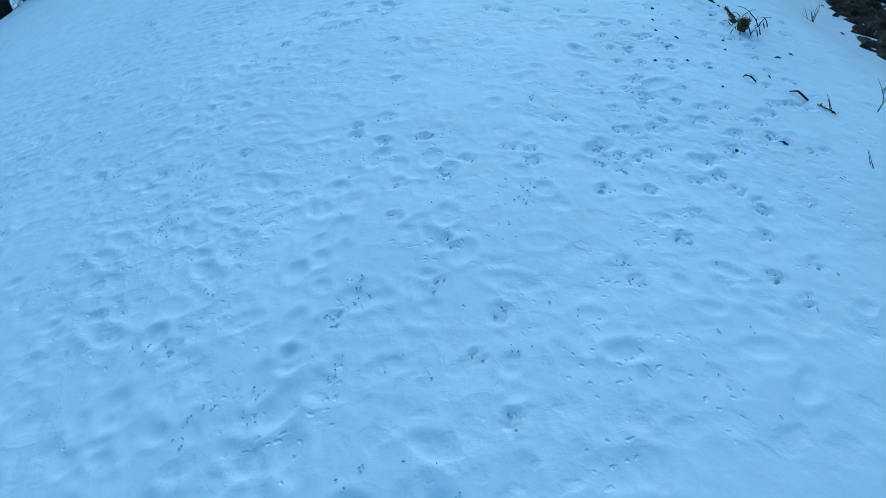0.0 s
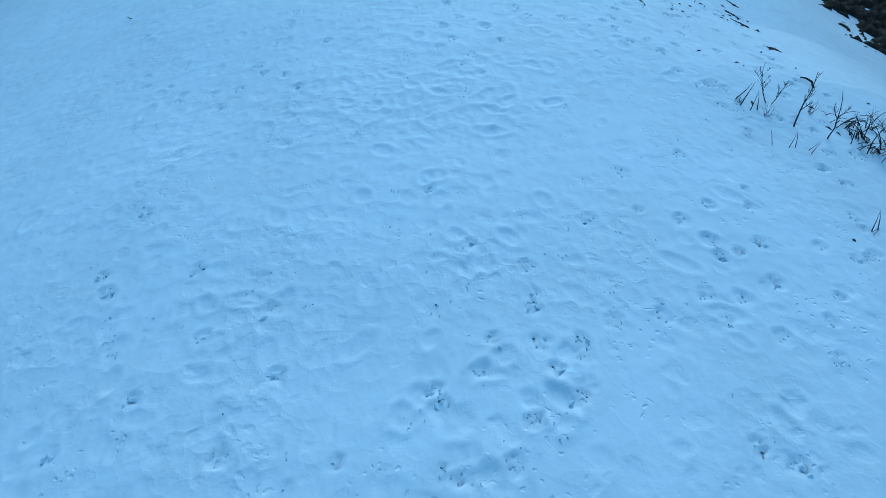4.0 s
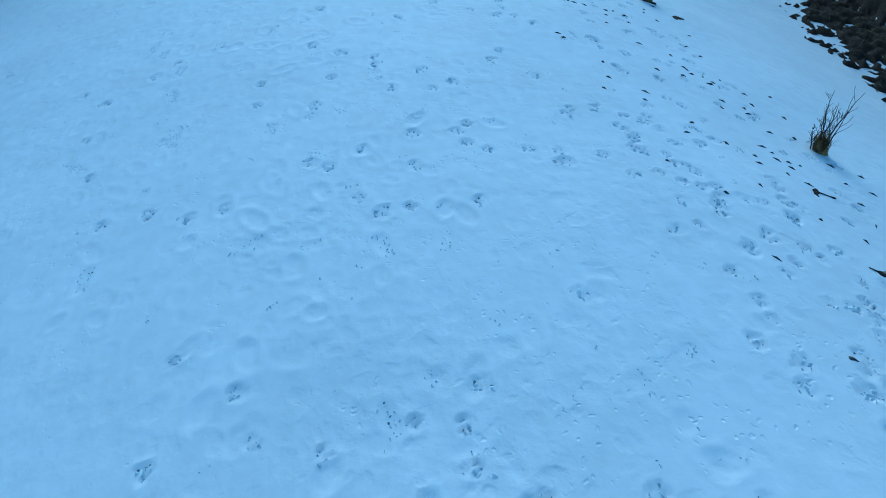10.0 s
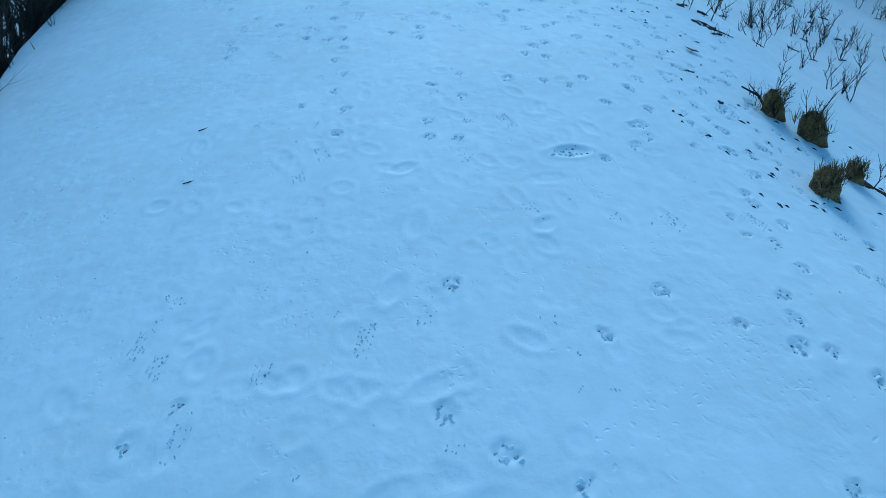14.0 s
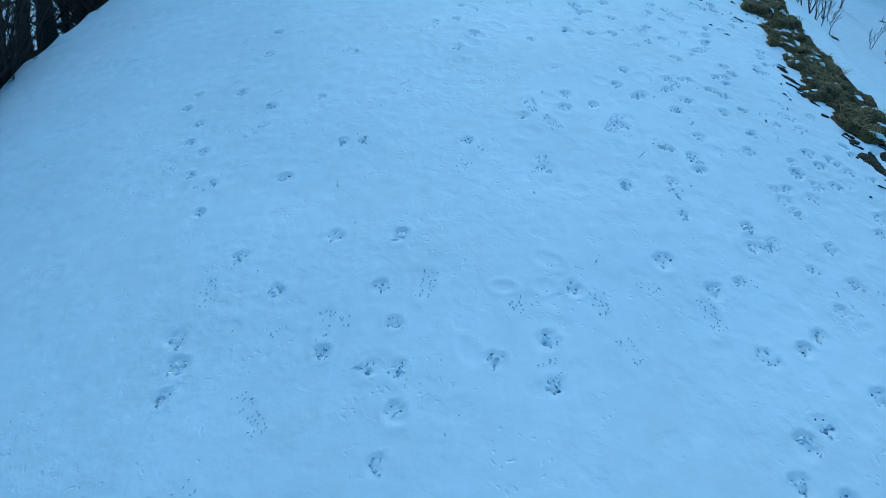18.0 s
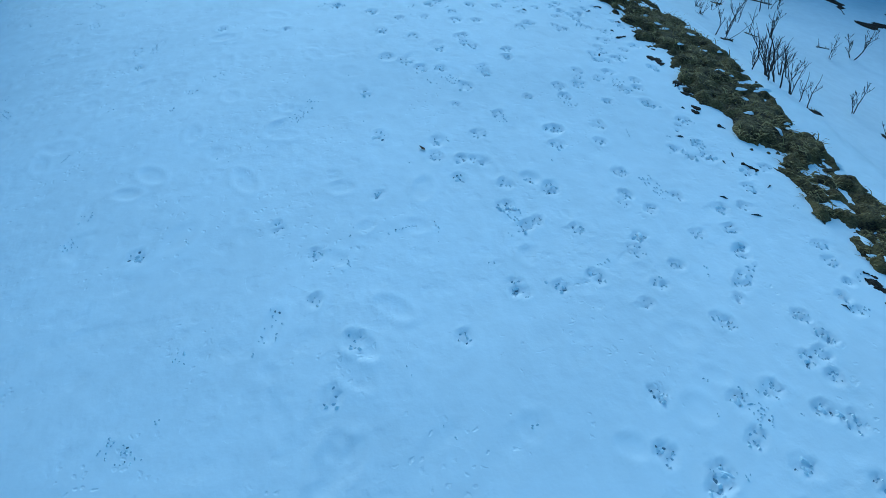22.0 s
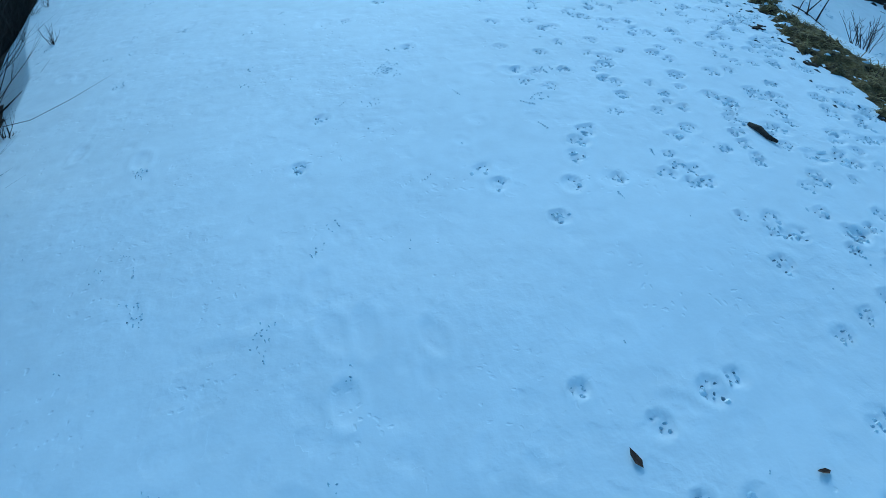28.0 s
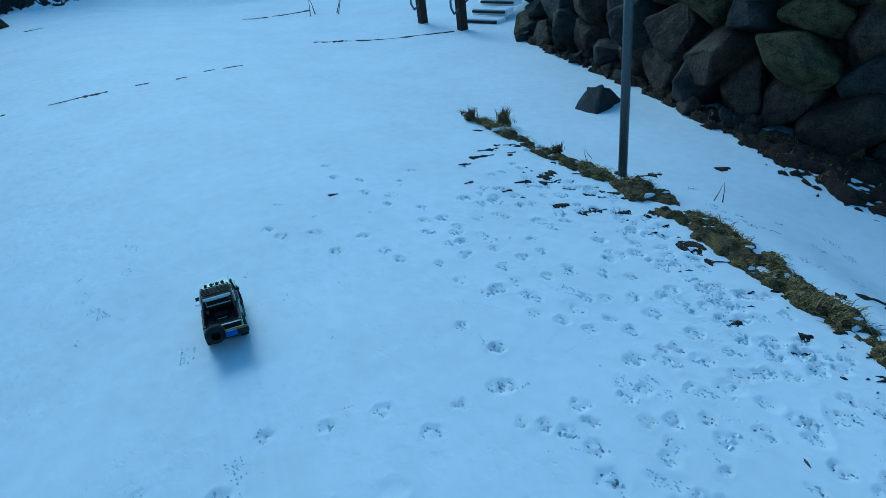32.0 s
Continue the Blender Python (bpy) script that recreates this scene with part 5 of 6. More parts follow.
ys = np.arange(20.5, 36.7, 0.1)
vs = [p for y in ys for p in ((wall_x(y) + 0.36, y, height(wall_x(y), y) - 0.3), (wall_x(y) + 0.62, y, height(wall_x(y), y) + wall_top(y) * 0.4), (wall_x(y) + 0.90, y, height(wall_x(y), y) + wall_top(y) * 0.78))]
i = np.arange(len(vs)).reshape(-1, 3)
backing = part("earth_backing", mesh("earth_backing", vs, np.stack([i[:-1, :-1], i[1:, :-1], i[1:, 1:], i[:-1, 1:]], -1).reshape(-1, 4), SOIL, True), wall_ob, "dark earth behind the boulders")
backing.matrix_parent_inverse = wall_ob.matrix_world.inverted()
FOOT_Y = [3, 8.5, 10, 12, 14, 15, 17.0, 20, 24, 28.0, 28.7, 28.95, 29.2, 29.5, 29.9, 30.3, 30.7, 31.2, 32, 33.5, 36.4]
FOOT_X = [5.4, 5.3, 5.3, 5.45, 5.75, 6.1, 6.9, 8.3, 9.9, 10.9, 9.7, 8.5, 7.3, 6.45, 6.0, 5.78, 5.72, 5.75, 5.9, 6.35, 7.15]
FOOT_W = [0.9, 0.9, 0.95, 0.95, 0.9, 0.9, 0.85, 0.7, 0.6, 0.4, 0.8, 1.05, 1.0, 0.8, 0.7, 0.6, 0.42, 0.22, 0.16, 0.14, 0.12]
foot_me, foot_v = strip("wall_foot_soil", SOIL, 3.0, 36.4, lambda y: float(np.interp(y, FOOT_Y, FOOT_X)), lambda y: float(np.interp(y, FOOT_Y, FOOT_W)), 0.05, dy=0.04, nx=60, seed=15, ragged=0.20, steep=3.0)
tagged(new("wall_foot_soil", foot_me), "bare dark soil and dead grass along the foot of the wall", "soil", kind="stuff")
free = [tuple(v) for v in foot_v if v[2] > snow_z(v[0], v[1]) + 0.02]
r.shuffle(free)
grown("wall_foot_grass", free[:2200], GRASS, 0.05, 1.4, 3, 17, "dark matted grass along the foot of the wall")

for k, line in enumerate(([(5.75, 30.45), (6.2, 30.0), (6.7, 29.65), (7.4, 29.4)], [(7.0, 29.5), (8.2, 29.25), (9.6, 29.12), (11.2, 29.05)])):
    smear("soil_patch", line, 0.40, "bare dark soil between the snow and the wall's foot", 960 + k, 0.5)

rock = new("single_rock", from_bm("single_rock", (lambda b: (bmesh.ops.create_icosphere(b, subdivisions=3, radius=1), b)[1])(bmesh.new()), ROCK, True))
for v in rock.data.vertices:
    p = v.co.copy()
    for n, d in ((Vector((0.75, 0.1, 0.6)), 0.45), (Vector((-0.6, 0.2, 0.75)), 0.5), (Vector((-0.1, -0.8, 0.5)), 0.5), (Vector((0.2, 0.9, 0.3)), 0.6)):
        k = p.dot(n.normalized()) - d
        if k > 0:
            p -= n.normalized() * k
    v.co = p * (1 + 0.16 * noise.noise(p * 3) + 0.08 * noise.noise(p * 8))
rock.matrix_world = pose(5.37, 33.1, height(5.37, 33.1), 0, 0, 25) @ Matrix.Diagonal((0.44, 0.30, 0.34, 1))
tagged(rock, "single pointed dark rock lying in the snow", "rock")


# ---- sign post ----
px, py, pz = 3.88, 31.40, height(3.88, 31.40)
sign_post = tagged(empty("sign_post", pose(px, py, pz)), "tall plain galvanised steel post standing in the bank", "post")
part("post", tubes("post", [([(0, 0, -0.1), (0, 0, 2.6)], [0.038, 0.038])], STEEL, 16), sign_post)
part("cap", tubes("cap", [([(0, 0, 2.598), (0, 0, 2.625)], [0.040, 0.036])], STEEL, 16), sign_post)

# ---- small trail sign on a thin pole below the track's lip ----
gx0, gy0 = -3.16, 27.28
trail_sign = tagged(empty("trail_sign", pose(gx0, gy0, height(gx0, gy0), 2, 0, 12)), "small green trail sign on a thin grey pole", "sign")
part("pole", tubes("pole", [([(0, 0, -0.15), (0, 0, 1.0)], [0.012, 0.012])], RAILSTEEL, 8), trail_sign)
board = part("board", box("board", (0.34, 0.016, 0.26), (-0.07, -0.02, 0.86), SIGNGREEN, 0.006), trail_sign, "dull green sign board")
part("mark", box("mark", (0.07, 0.006, 0.10), (0.035, -0.0305, 0.87), SIGNWHITE, 0.002), board, "small white panel")
for q in (0.83, 0.80):
    part("bar", box("bar", (0.02, 0.006, 0.05), (0.022 + 0.6 * (0.83 - q), -0.0345, 0.87), SIGNGREEN, 0.001), board)

# ---- posts and handrail of the steps past the wall's end ----
rail = tagged(empty("handrail", pose(7.0, 38.0, height(7.0, 38.0))), "dark timber posts with steel rails beside snowy steps", "handrail")


def wpart(name, me, parent, label=""):
    ob = part(name, me, parent, label)
    ob.matrix_parent_inverse = parent.matrix_world.inverted()
    return ob


RAILPOSTS = [(6.94, 39.3, 0.84), (7.0, 38.03, 0.90), (9.3, 40.1, 0.95), (9.4, 38.9, 0.95)]
CLIMB = 0.75                               # how far the steps rise from the front posts to the rear ones
for q, (x, y, h) in enumerate(RAILPOSTS):
    z = height(x, y)
    wpart("post", box("post", (0.15, 0.15, h + 0.2), (x, y, z + h / 2 - 0.1), POSTWOOD, 0.01), rail, "dark stained square post")
    wpart("post_top", box("post_top", (0.17, 0.17, 0.03), (x, y, z + h + 0.012), POSTWOOD, 0.008), rail)
for (x0, y0, h0), (x1, y1, h1) in ((RAILPOSTS[0], RAILPOSTS[2]), (RAILPOSTS[1], RAILPOSTS[3])):
    z0, z1 = height(x0, y0), height(x1, y1)
    ends = []
    for f in (0.45, 0.85):
        a, b = Vector((x0, y0, z0 + h0 * f)), Vector((x1, y1, max(z1, z0 + CLIMB) + h1 * f))
        ends.append(a - (b - a) * 0.09)
        wpart("rail", tubes("rail", [([a - (b - a) * 0.09, a, b, b + (b - a) * 0.6], [0.02] * 4)], RAILSTEEL, 8), rail)
    bow = (ends[0] + ends[1]) / 2 - Vector((0.09, 0.02, 0))
    wpart("rail_end", tubes("rail_end", [([ends[0], ends[0] * 0.3 + bow * 0.7, ends[1] * 0.3 + bow * 0.7, ends[1]], [0.02] * 4)], RAILSTEEL, 8), rail, "bent end joining the two rails")
stair = tagged(empty("steps", pose(7.2, 38.3, height(7.2, 38.3))), "snow-covered timber steps climbing past the wall", "steps", kind="structure")
for k in range(9):
    x, y = 7.5 + k * 0.30, 38.15 + k * 0.10
    z = max(snow_z(x, y), height(7.2, 38.3) + 0.11 * k)
    wpart("step", box("step", (0.05, 0.75, 0.04), (x, y, z + 0.025), POSTWOOD, 0.006, rot=(0, 0, 18)), stair)
    wpart("step_snow", box("step_snow", (0.27, 0.80, 0.12), (x + 0.15, y + 0.04, z + 0.01), SNOW, 0.02, rot=(0, 0, 18)), stair, "snow lying on the step")


# ---- trees and thicket below the far edge ----
def tree_meshes(seed, tall, spread):
    r = np.random.default_rng(seed)
    trunk, limbs = [], []
    p, d = Vector((0, 0, -0.4)), Vector((r.normal(0, 0.03), r.normal(0, 0.03), 1)).normalized()
    pts, rads = [p], [tall * 0.011 + 0.02]
    n = 12
    for q in range(n):
        d = (d + Vector((r.normal(0, 0.05), r.normal(0, 0.05), 0.03))).normalized()
        p = p + d * (tall / n)
        pts.append(p)
        rads.append((tall * 0.011 + 0.02) * (1 - 0.88 * (q + 1) / n))
        if q > 1:
            for b in range(int(r.integers(2, 5))):
                a = r.uniform(0, 2 * math.pi)
                side = Vector((math.cos(a), math.sin(a), r.uniform(0.35, 0.9))).normalized()
                sprig(r, limbs, p, side, spread * (1.15 - q / n) * r.uniform(0.6, 1.2), rads[-1] * 0.4, 2 if q > 3 else 1, 0.6)
    trunk.append((pts, rads))
    return tubes("trunk", trunk, BARK, 7), tubes("twig_crown", limbs, TWIG, 3)


TREES = [tree_meshes(500 + k, t, s) for k, (t, s) in enumerate([(6.0, 0.9), (7.5, 1.0), (5.0, 0.8), (8.5, 1.1), (4.0, 0.8)])]


def bare_tree(kind, x, y, s, turn):
    ob = new("bare_tree", TREES[kind][0])
    ob.matrix_world = pose(x, y, height(x, y), 0, 13 if y > 22 else 5, 0) @ pose(0, 0, 0, 0, 0, turn) @ Matrix.Scale(s, 4)
    tagged(ob, "slender leafless dark tree on the slope below the snow", "tree", "trees below the edge")
    tagged(part("twig_crown", TREES[kind][1], ob), kind="stuff")
    return ob


def conifer_meshes(seed, tall):
    r = np.random.default_rng(seed)
    vs, fs = [], []
    n = 26
    for q in range(n):
        h = tall * (0.10 + 0.88 * q / n)
        reach = tall * 0.20 * (1 - q / n) ** 0.8 + 0.06
        for b in range(9):
            a = r.uniform(0, 2 * math.pi)
            l = reach * r.uniform(0.6, 1.15)
            for f in (0.35, 0.65, 1.0):    # drooping clumps of needles along the branch
                cx, cy, cz = math.cos(a) * l * f, math.sin(a) * l * f, h - 0.22 * l * f * f
                for t in range(4):
                    e = Vector((r.normal(), r.normal(), r.normal(-0.3, 0.5))).normalized() * (0.10 + 0.10 * l)
                    w = e.orthogonal().normalized() * 0.035
                    o = len(vs)
                    c = Vector((cx, cy, cz))
                    vs += [(c - w)[:], (c + w)[:], (c + e)[:]]
                    fs.append((o, o + 1, o + 2))
    return tubes("trunk", [([(0, 0, -0.3), (0, 0, tall * 0.5), (0, 0, tall)], [tall * 0.018, tall * 0.011, 0.008])], BARK, 6), mesh("crown", vs, fs, NEEDLE)


CONIFERS = [conifer_meshes(700 + k, t) for k, t in enumerate((4.5, 3.2, 6.0))]


def conifer(kind, x, y, s, turn):
    ob = new("conifer", CONIFERS[kind][0])
    ob.matrix_world = pose(x, y, height(x, y), 0, 0, turn) @ Matrix.Scale(s, 4)
    tagged(ob, "dark narrow conifer on the hillside", "conifer tree", "conifers on the hill")
    tagged(part("crown", CONIFERS[kind][1], ob), kind="stuff")
    return ob


def edge_x(y):
    return float(np.interp(y, EDGE_Y, EDGE_X))


r = np.random.default_rng(44)
for q in range(130):
    y = r.uniform(9, 48) if q < 75 else r.uniform(14, 34)
    x = edge_x(y) - 0.6 - (5.5 if q < 75 else 9.0) * r.random() ** 1.3
    bare_tree(int(r.integers(0, 5)), x, y, r.uniform(0.75, 1.25), r.uniform(0, 360))
for q in range(46):
    y = r.uniform(34, 50)
    bare_tree(int(r.integers(0, 5)), edge_x(y) - 0.25 - 2.6 * r.random(), y, r.uniform(0.45, 0.9), r.uniform(0, 360))
for q in range(34):                        # spruces further down, against the sky
    y = r.uniform(44, 80)
    conifer(int(r.integers(0, 3)), edge_x(min(y, 49)) - 1.5 - 14 * r.random(), y, r.uniform(1.3, 2.2), r.uniform(0, 360))
for q in range(9):
    y = r.uniform(26, 52)
    conifer(int(r.integers(0, 3)), edge_x(y) - r.uniform(3.5, 13), y, r.uniform(0.9, 1.6), r.uniform(0, 360))
ys = np.arange(4, 75, 0.25)
fx, fy = np.meshgrid(np.arange(30), ys)
step = (np.interp(fy, [30, 44], [0.40, 0.12]) * (1 + 0.5 * fbm(fy, fy * 0 + 2.0, 5.0, 61, 2))) * np.clip((fy - 3) / 7, 0.05, 1)
fx = np.interp(fy, EDGE_Y, EDGE_X) - 0.12 - fx * step + 0.10 * fbm(fy, fx * 0.4, 0.5, 6, 2)
rim = np.arange(30)[None, :] / 29
fz = land(fx, fy) + np.interp(fy, [32, 42], [0.02, -0.16]) + 0.6 * fbm(fx, fy, 0.9, 14, 3) * np.clip(rim * 6, 0.15, 1) - 0.10 * (rim == 0) - 1.2 * np.clip(rim - 0.7, 0, 1) ** 1.0 - 0.8 * np.clip((10 - fy) / 6, 0, 1)
i = np.arange(fx.size).reshape(fx.shape)
tagged(new("forest_floor", mesh("forest_floor", np.stack([fx, fy, fz], -1).reshape(-1, 3), np.stack([i[:-1, :-1], i[1:, :-1], i[1:, 1:], i[:-1, 1:]], -1).reshape(-1, 4), SOIL, True)),
       "dark leaf litter and brush on the slope below the edge", "forest floor", kind="structure")
THICKET = [shrub_mesh(81, 12, 1.3, 2, 0.010, 0.3), shrub_mesh(82, 14, 0.9, 2, 0.009, 0.4), shrub_mesh(83, 9, 1.7, 2, 0.012, 0.25)]
for q in range(270):
    y = r.uniform(8, 49) if q < 130 else r.uniform(13, 33)
    x = edge_x(y) - 0.15 - 3.2 * r.random() ** 1.5
    ob = new("thicket_bush", THICKET[q % 3])
    ob.matrix_world = pose(x, y, height(x, y), 0, 0, r.uniform(0, 360)) @ Matrix.Scale(r.uniform(0.6, 1.2), 4)
    tagged(ob, "dense leafless bush below the snow's edge", "bush", "thicket below the edge")
for q in range(46):                        # small weeds right at the lip
    y = r.uniform(14, 40)
    ob = shrub(5 if q % 2 else 3, edge_x(y) + r.uniform(-0.05, 0.25), y, r.uniform(0.5, 1.1), r.uniform(0, 360), "thin dry weed at the snow's edge")

# ---- far rocky hill ----
RIDGE_T = [0, 0.2, 0.4, 0.6, 0.8, 1.0]
RIDGE_X, RIDGE_Y, RIDGE_H = [-0.9, 1.4, 4.4, 8.5, 14.0, 24.0], [51.5, 52.6, 55.0, 57.6, 60.5, 62.0], [1.0, 2.0, 2.4, 2.2, 2.6, 3.4]


def hill():
    """A broken rocky ridge."""
    t, u = np.meshgrid(np.linspace(0, 1, 420), np.linspace(-1, 1, 110), indexing="ij")
    cx, cy, h = (np.interp(t, RIDGE_T, c) for c in (RIDGE_X, RIDGE_Y, RIDGE_H))
    x, y = cx - 0.35 * u * 3.9, cy + u * 3.9
    body = np.clip(1 - np.abs(u) ** 1.6, 0, None) * np.clip(t / 0.05, 0, 1)
    crag = 0.7 * (0.35 - np.abs(fbm(x, y, 0.9, 23, 3))) + 0.35 * (0.2 - np.abs(fbm(x, y, 0.3, 29, 3)))
    base = float(land(np.array([5.0]), np.array([51.5]))[0])
    z = base - 0.3 + h * body * (1 + 0.9 * fbm(x, y, 2.4, 21, 3)) + 1.4 * crag * (0.3 + body)
    i = np.arange(x.size).reshape(x.shape)
    return mesh("rocky_hill", np.stack([x, y, z], -1).reshape(-1, 3), np.stack([i[:-1, :-1], i[1:, :-1], i[1:, 1:], i[:-1, 1:]], -1).reshape(-1, 4), CRAG)


tagged(new("rocky_hill", hill()), "dark broken rock ridge with snow on its ledges", "hill", kind="structure")


def ridge_top(t):
    x, y, h = (float(np.interp(t, RIDGE_T, c)) for c in (RIDGE_X, RIDGE_Y, RIDGE_H))
    return x, y, height(5.0, 51.5) + h - 0.3


for q in range(30):
    x, y, z = ridge_top(r.uniform(0.02, 0.98))
    ob = conifer(int(r.integers(0, 3)), x, y + r.uniform(0, 3.5), r.uniform(0.4, 0.85), r.uniform(0, 360))
    ob.location.z = z - 0.2
for q in range(60):
    x, y, z = ridge_top(r.uniform(0.0, 1.0))
    ob = new("hill_bush", THICKET[q % 3])
    ob.matrix_world = pose(x, y - r.uniform(0.3, 3.0), z - 1.2, 0, 0, r.uniform(0, 360)) @ Matrix.Scale(r.uniform(0.7, 1.4), 4)
    tagged(ob, "leafless brown bush on the far hillside", "bush", "far bushes")


def shelter(x, y, turn):
    ob = tagged(empty("shelter", pose(x, y, height(x, y), 0, 0, turn)), "small timber shelter with a green roof", "shelter", "far shelters")
    for a, b in ((-0.9, -0.4), (0.9, -0.4), (-0.9, 0.4), (0.9, 0.4)):
        part("post", box("post", (0.12, 0.12, 1.5), (a, b, 0.65), POSTWOOD, 0.01), ob)
    part("roof", box("roof", (2.5, 1.4, 0.12), (0, 0, 1.5), ROOFGREEN, 0.02, rot=(14, 0, 0)), ob, "green sheet roof")
    part("back_panel", box("back_panel", (1.9, 0.06, 1.0), (0, 0.4, 0.7), POSTWOOD, 0.01), ob)


for k, (x, y, l) in enumerate(((7.3, 49.0, 1.1), (8.5, 48.8, 1.5), (9.6, 47.7, 1.3), (8.9, 47.4, 0.9), (5.6, 48.1, 0.7))):
    smear("thaw_seam", [(x - l / 2, y - 0.15), (x, y), (x + l / 2, y + 0.1)], 0.10, "brushy hummock of dark turf in the far snow", 600 + k, 0.6)
    for q in range(3):
        shrub(3, x + r.normal(0, l * 0.25), y + r.normal(0, 0.12), r.uniform(1.0, 1.7), r.uniform(0, 360))
shelter(13.0, 57.0, 20)
shelter(17.5, 57.5, 15)
for x, y, h in ((2.34, 48.9, 0.7), (7.67, 45.4, 1.25)):
    ob = new("marker_stake", tubes("marker_stake", [([(x, y, height(x, y) - 0.1), (x + 0.02, y, height(x, y) + h)], [0.022, 0.018])], POSTWOOD, 6))
    tagged(ob, "thin wooden marker stake in the snow", "stake")
for x, y, s in ((3.0, 49.6, 0.45), (-0.06, 45.95, 0.30)):
    ob = new("small_rock", BOULDERS[3])
    ob.data = BOULDERS[3]
    ob.matrix_world = pose(x, y, height(x, y) + s * 0.2, 20, 30, 40) @ Matrix.Scale(s, 4)
    tagged(ob, "small dark rock showing through the snow", "rock")

# ---- litter on the snow ----
leaf_vs = [(0, -0.045, 0.006), (0.016, -0.02, 0.014), (0.02, 0.01, 0.010), (0.008, 0.045, 0.018), (-0.014, 0.02, 0.016), (-0.018, -0.015, 0.008), (0, 0, 0.004)]
leaf_me = mesh("leaf", leaf_vs, [(6, 0, 1), (6, 1, 2), (6, 2, 3), (6, 3, 4), (6, 4, 5), (6, 5, 0)], LEAFM)
for x, y, s, a in ((-0.11, 25.34, 0.8, 20), (0.44, 25.16, 0.6, 95), (0.34, 24.94, 0.7, 70), (0.20, 24.82, 0.55, 100), (1.67, 17.37, 1.6, 60), (-0.09, 22.0, 0.6, 30), (-3.79, 9.98, 0.9, 70)):
    ob = new("dead_leaf", leaf_me)
    ob.matrix_world = pose(x, y, snow_z(x, y) + 0.004, 8, 12, a) @ Matrix.Scale(s, 4)
    tagged(ob, "curled dark dead leaf lying on the snow", "leaf", "leaves on the snow")
stick_line = [(1.38, 26.95), (1.395, 26.88), (1.40, 26.81), (1.41, 26.75)]
stick = new("stick", tubes("stick", [([(x, y, snow_z(x, y) + 0.010 + 0.006 * (k % 2)) for k, (x, y) in enumerate(stick_line)], [0.010, 0.017, 0.013, 0.008])], BARK, 7))
tagged(stick, "short thick dead stick lying on the snow", "stick")
twig_me = tubes("twig", [([(0, 0, 0.006), (0.05, 0.07, 0.012), (0.06, 0.15, 0.008), (0.11, 0.2, 0.01)], [0.004, 0.004, 0.003, 0.002])], TWIG, 5)
for x, y, a in ((-2.40, 16.40, -18), (-2.39, 15.74, -30)):
    ob = new("twig", twig_me)
    ob.matrix_world = pose(x, y, snow_z(x, y) + 0.003, 0, 0, a)
    tagged(ob, "thin broken twig lying on the snow", "twig", "twigs on the snow")


# ---- the radio-controlled model pickup ----
def arc(cy, cz, rad, a0, a1, n=9):
    return [(cy + rad * math.cos(radians(a0 + (a1 - a0) * k / (n - 1))), cz + rad * math.sin(radians(a0 + (a1 - a0) * k / (n - 1)))) for k in range(n)]


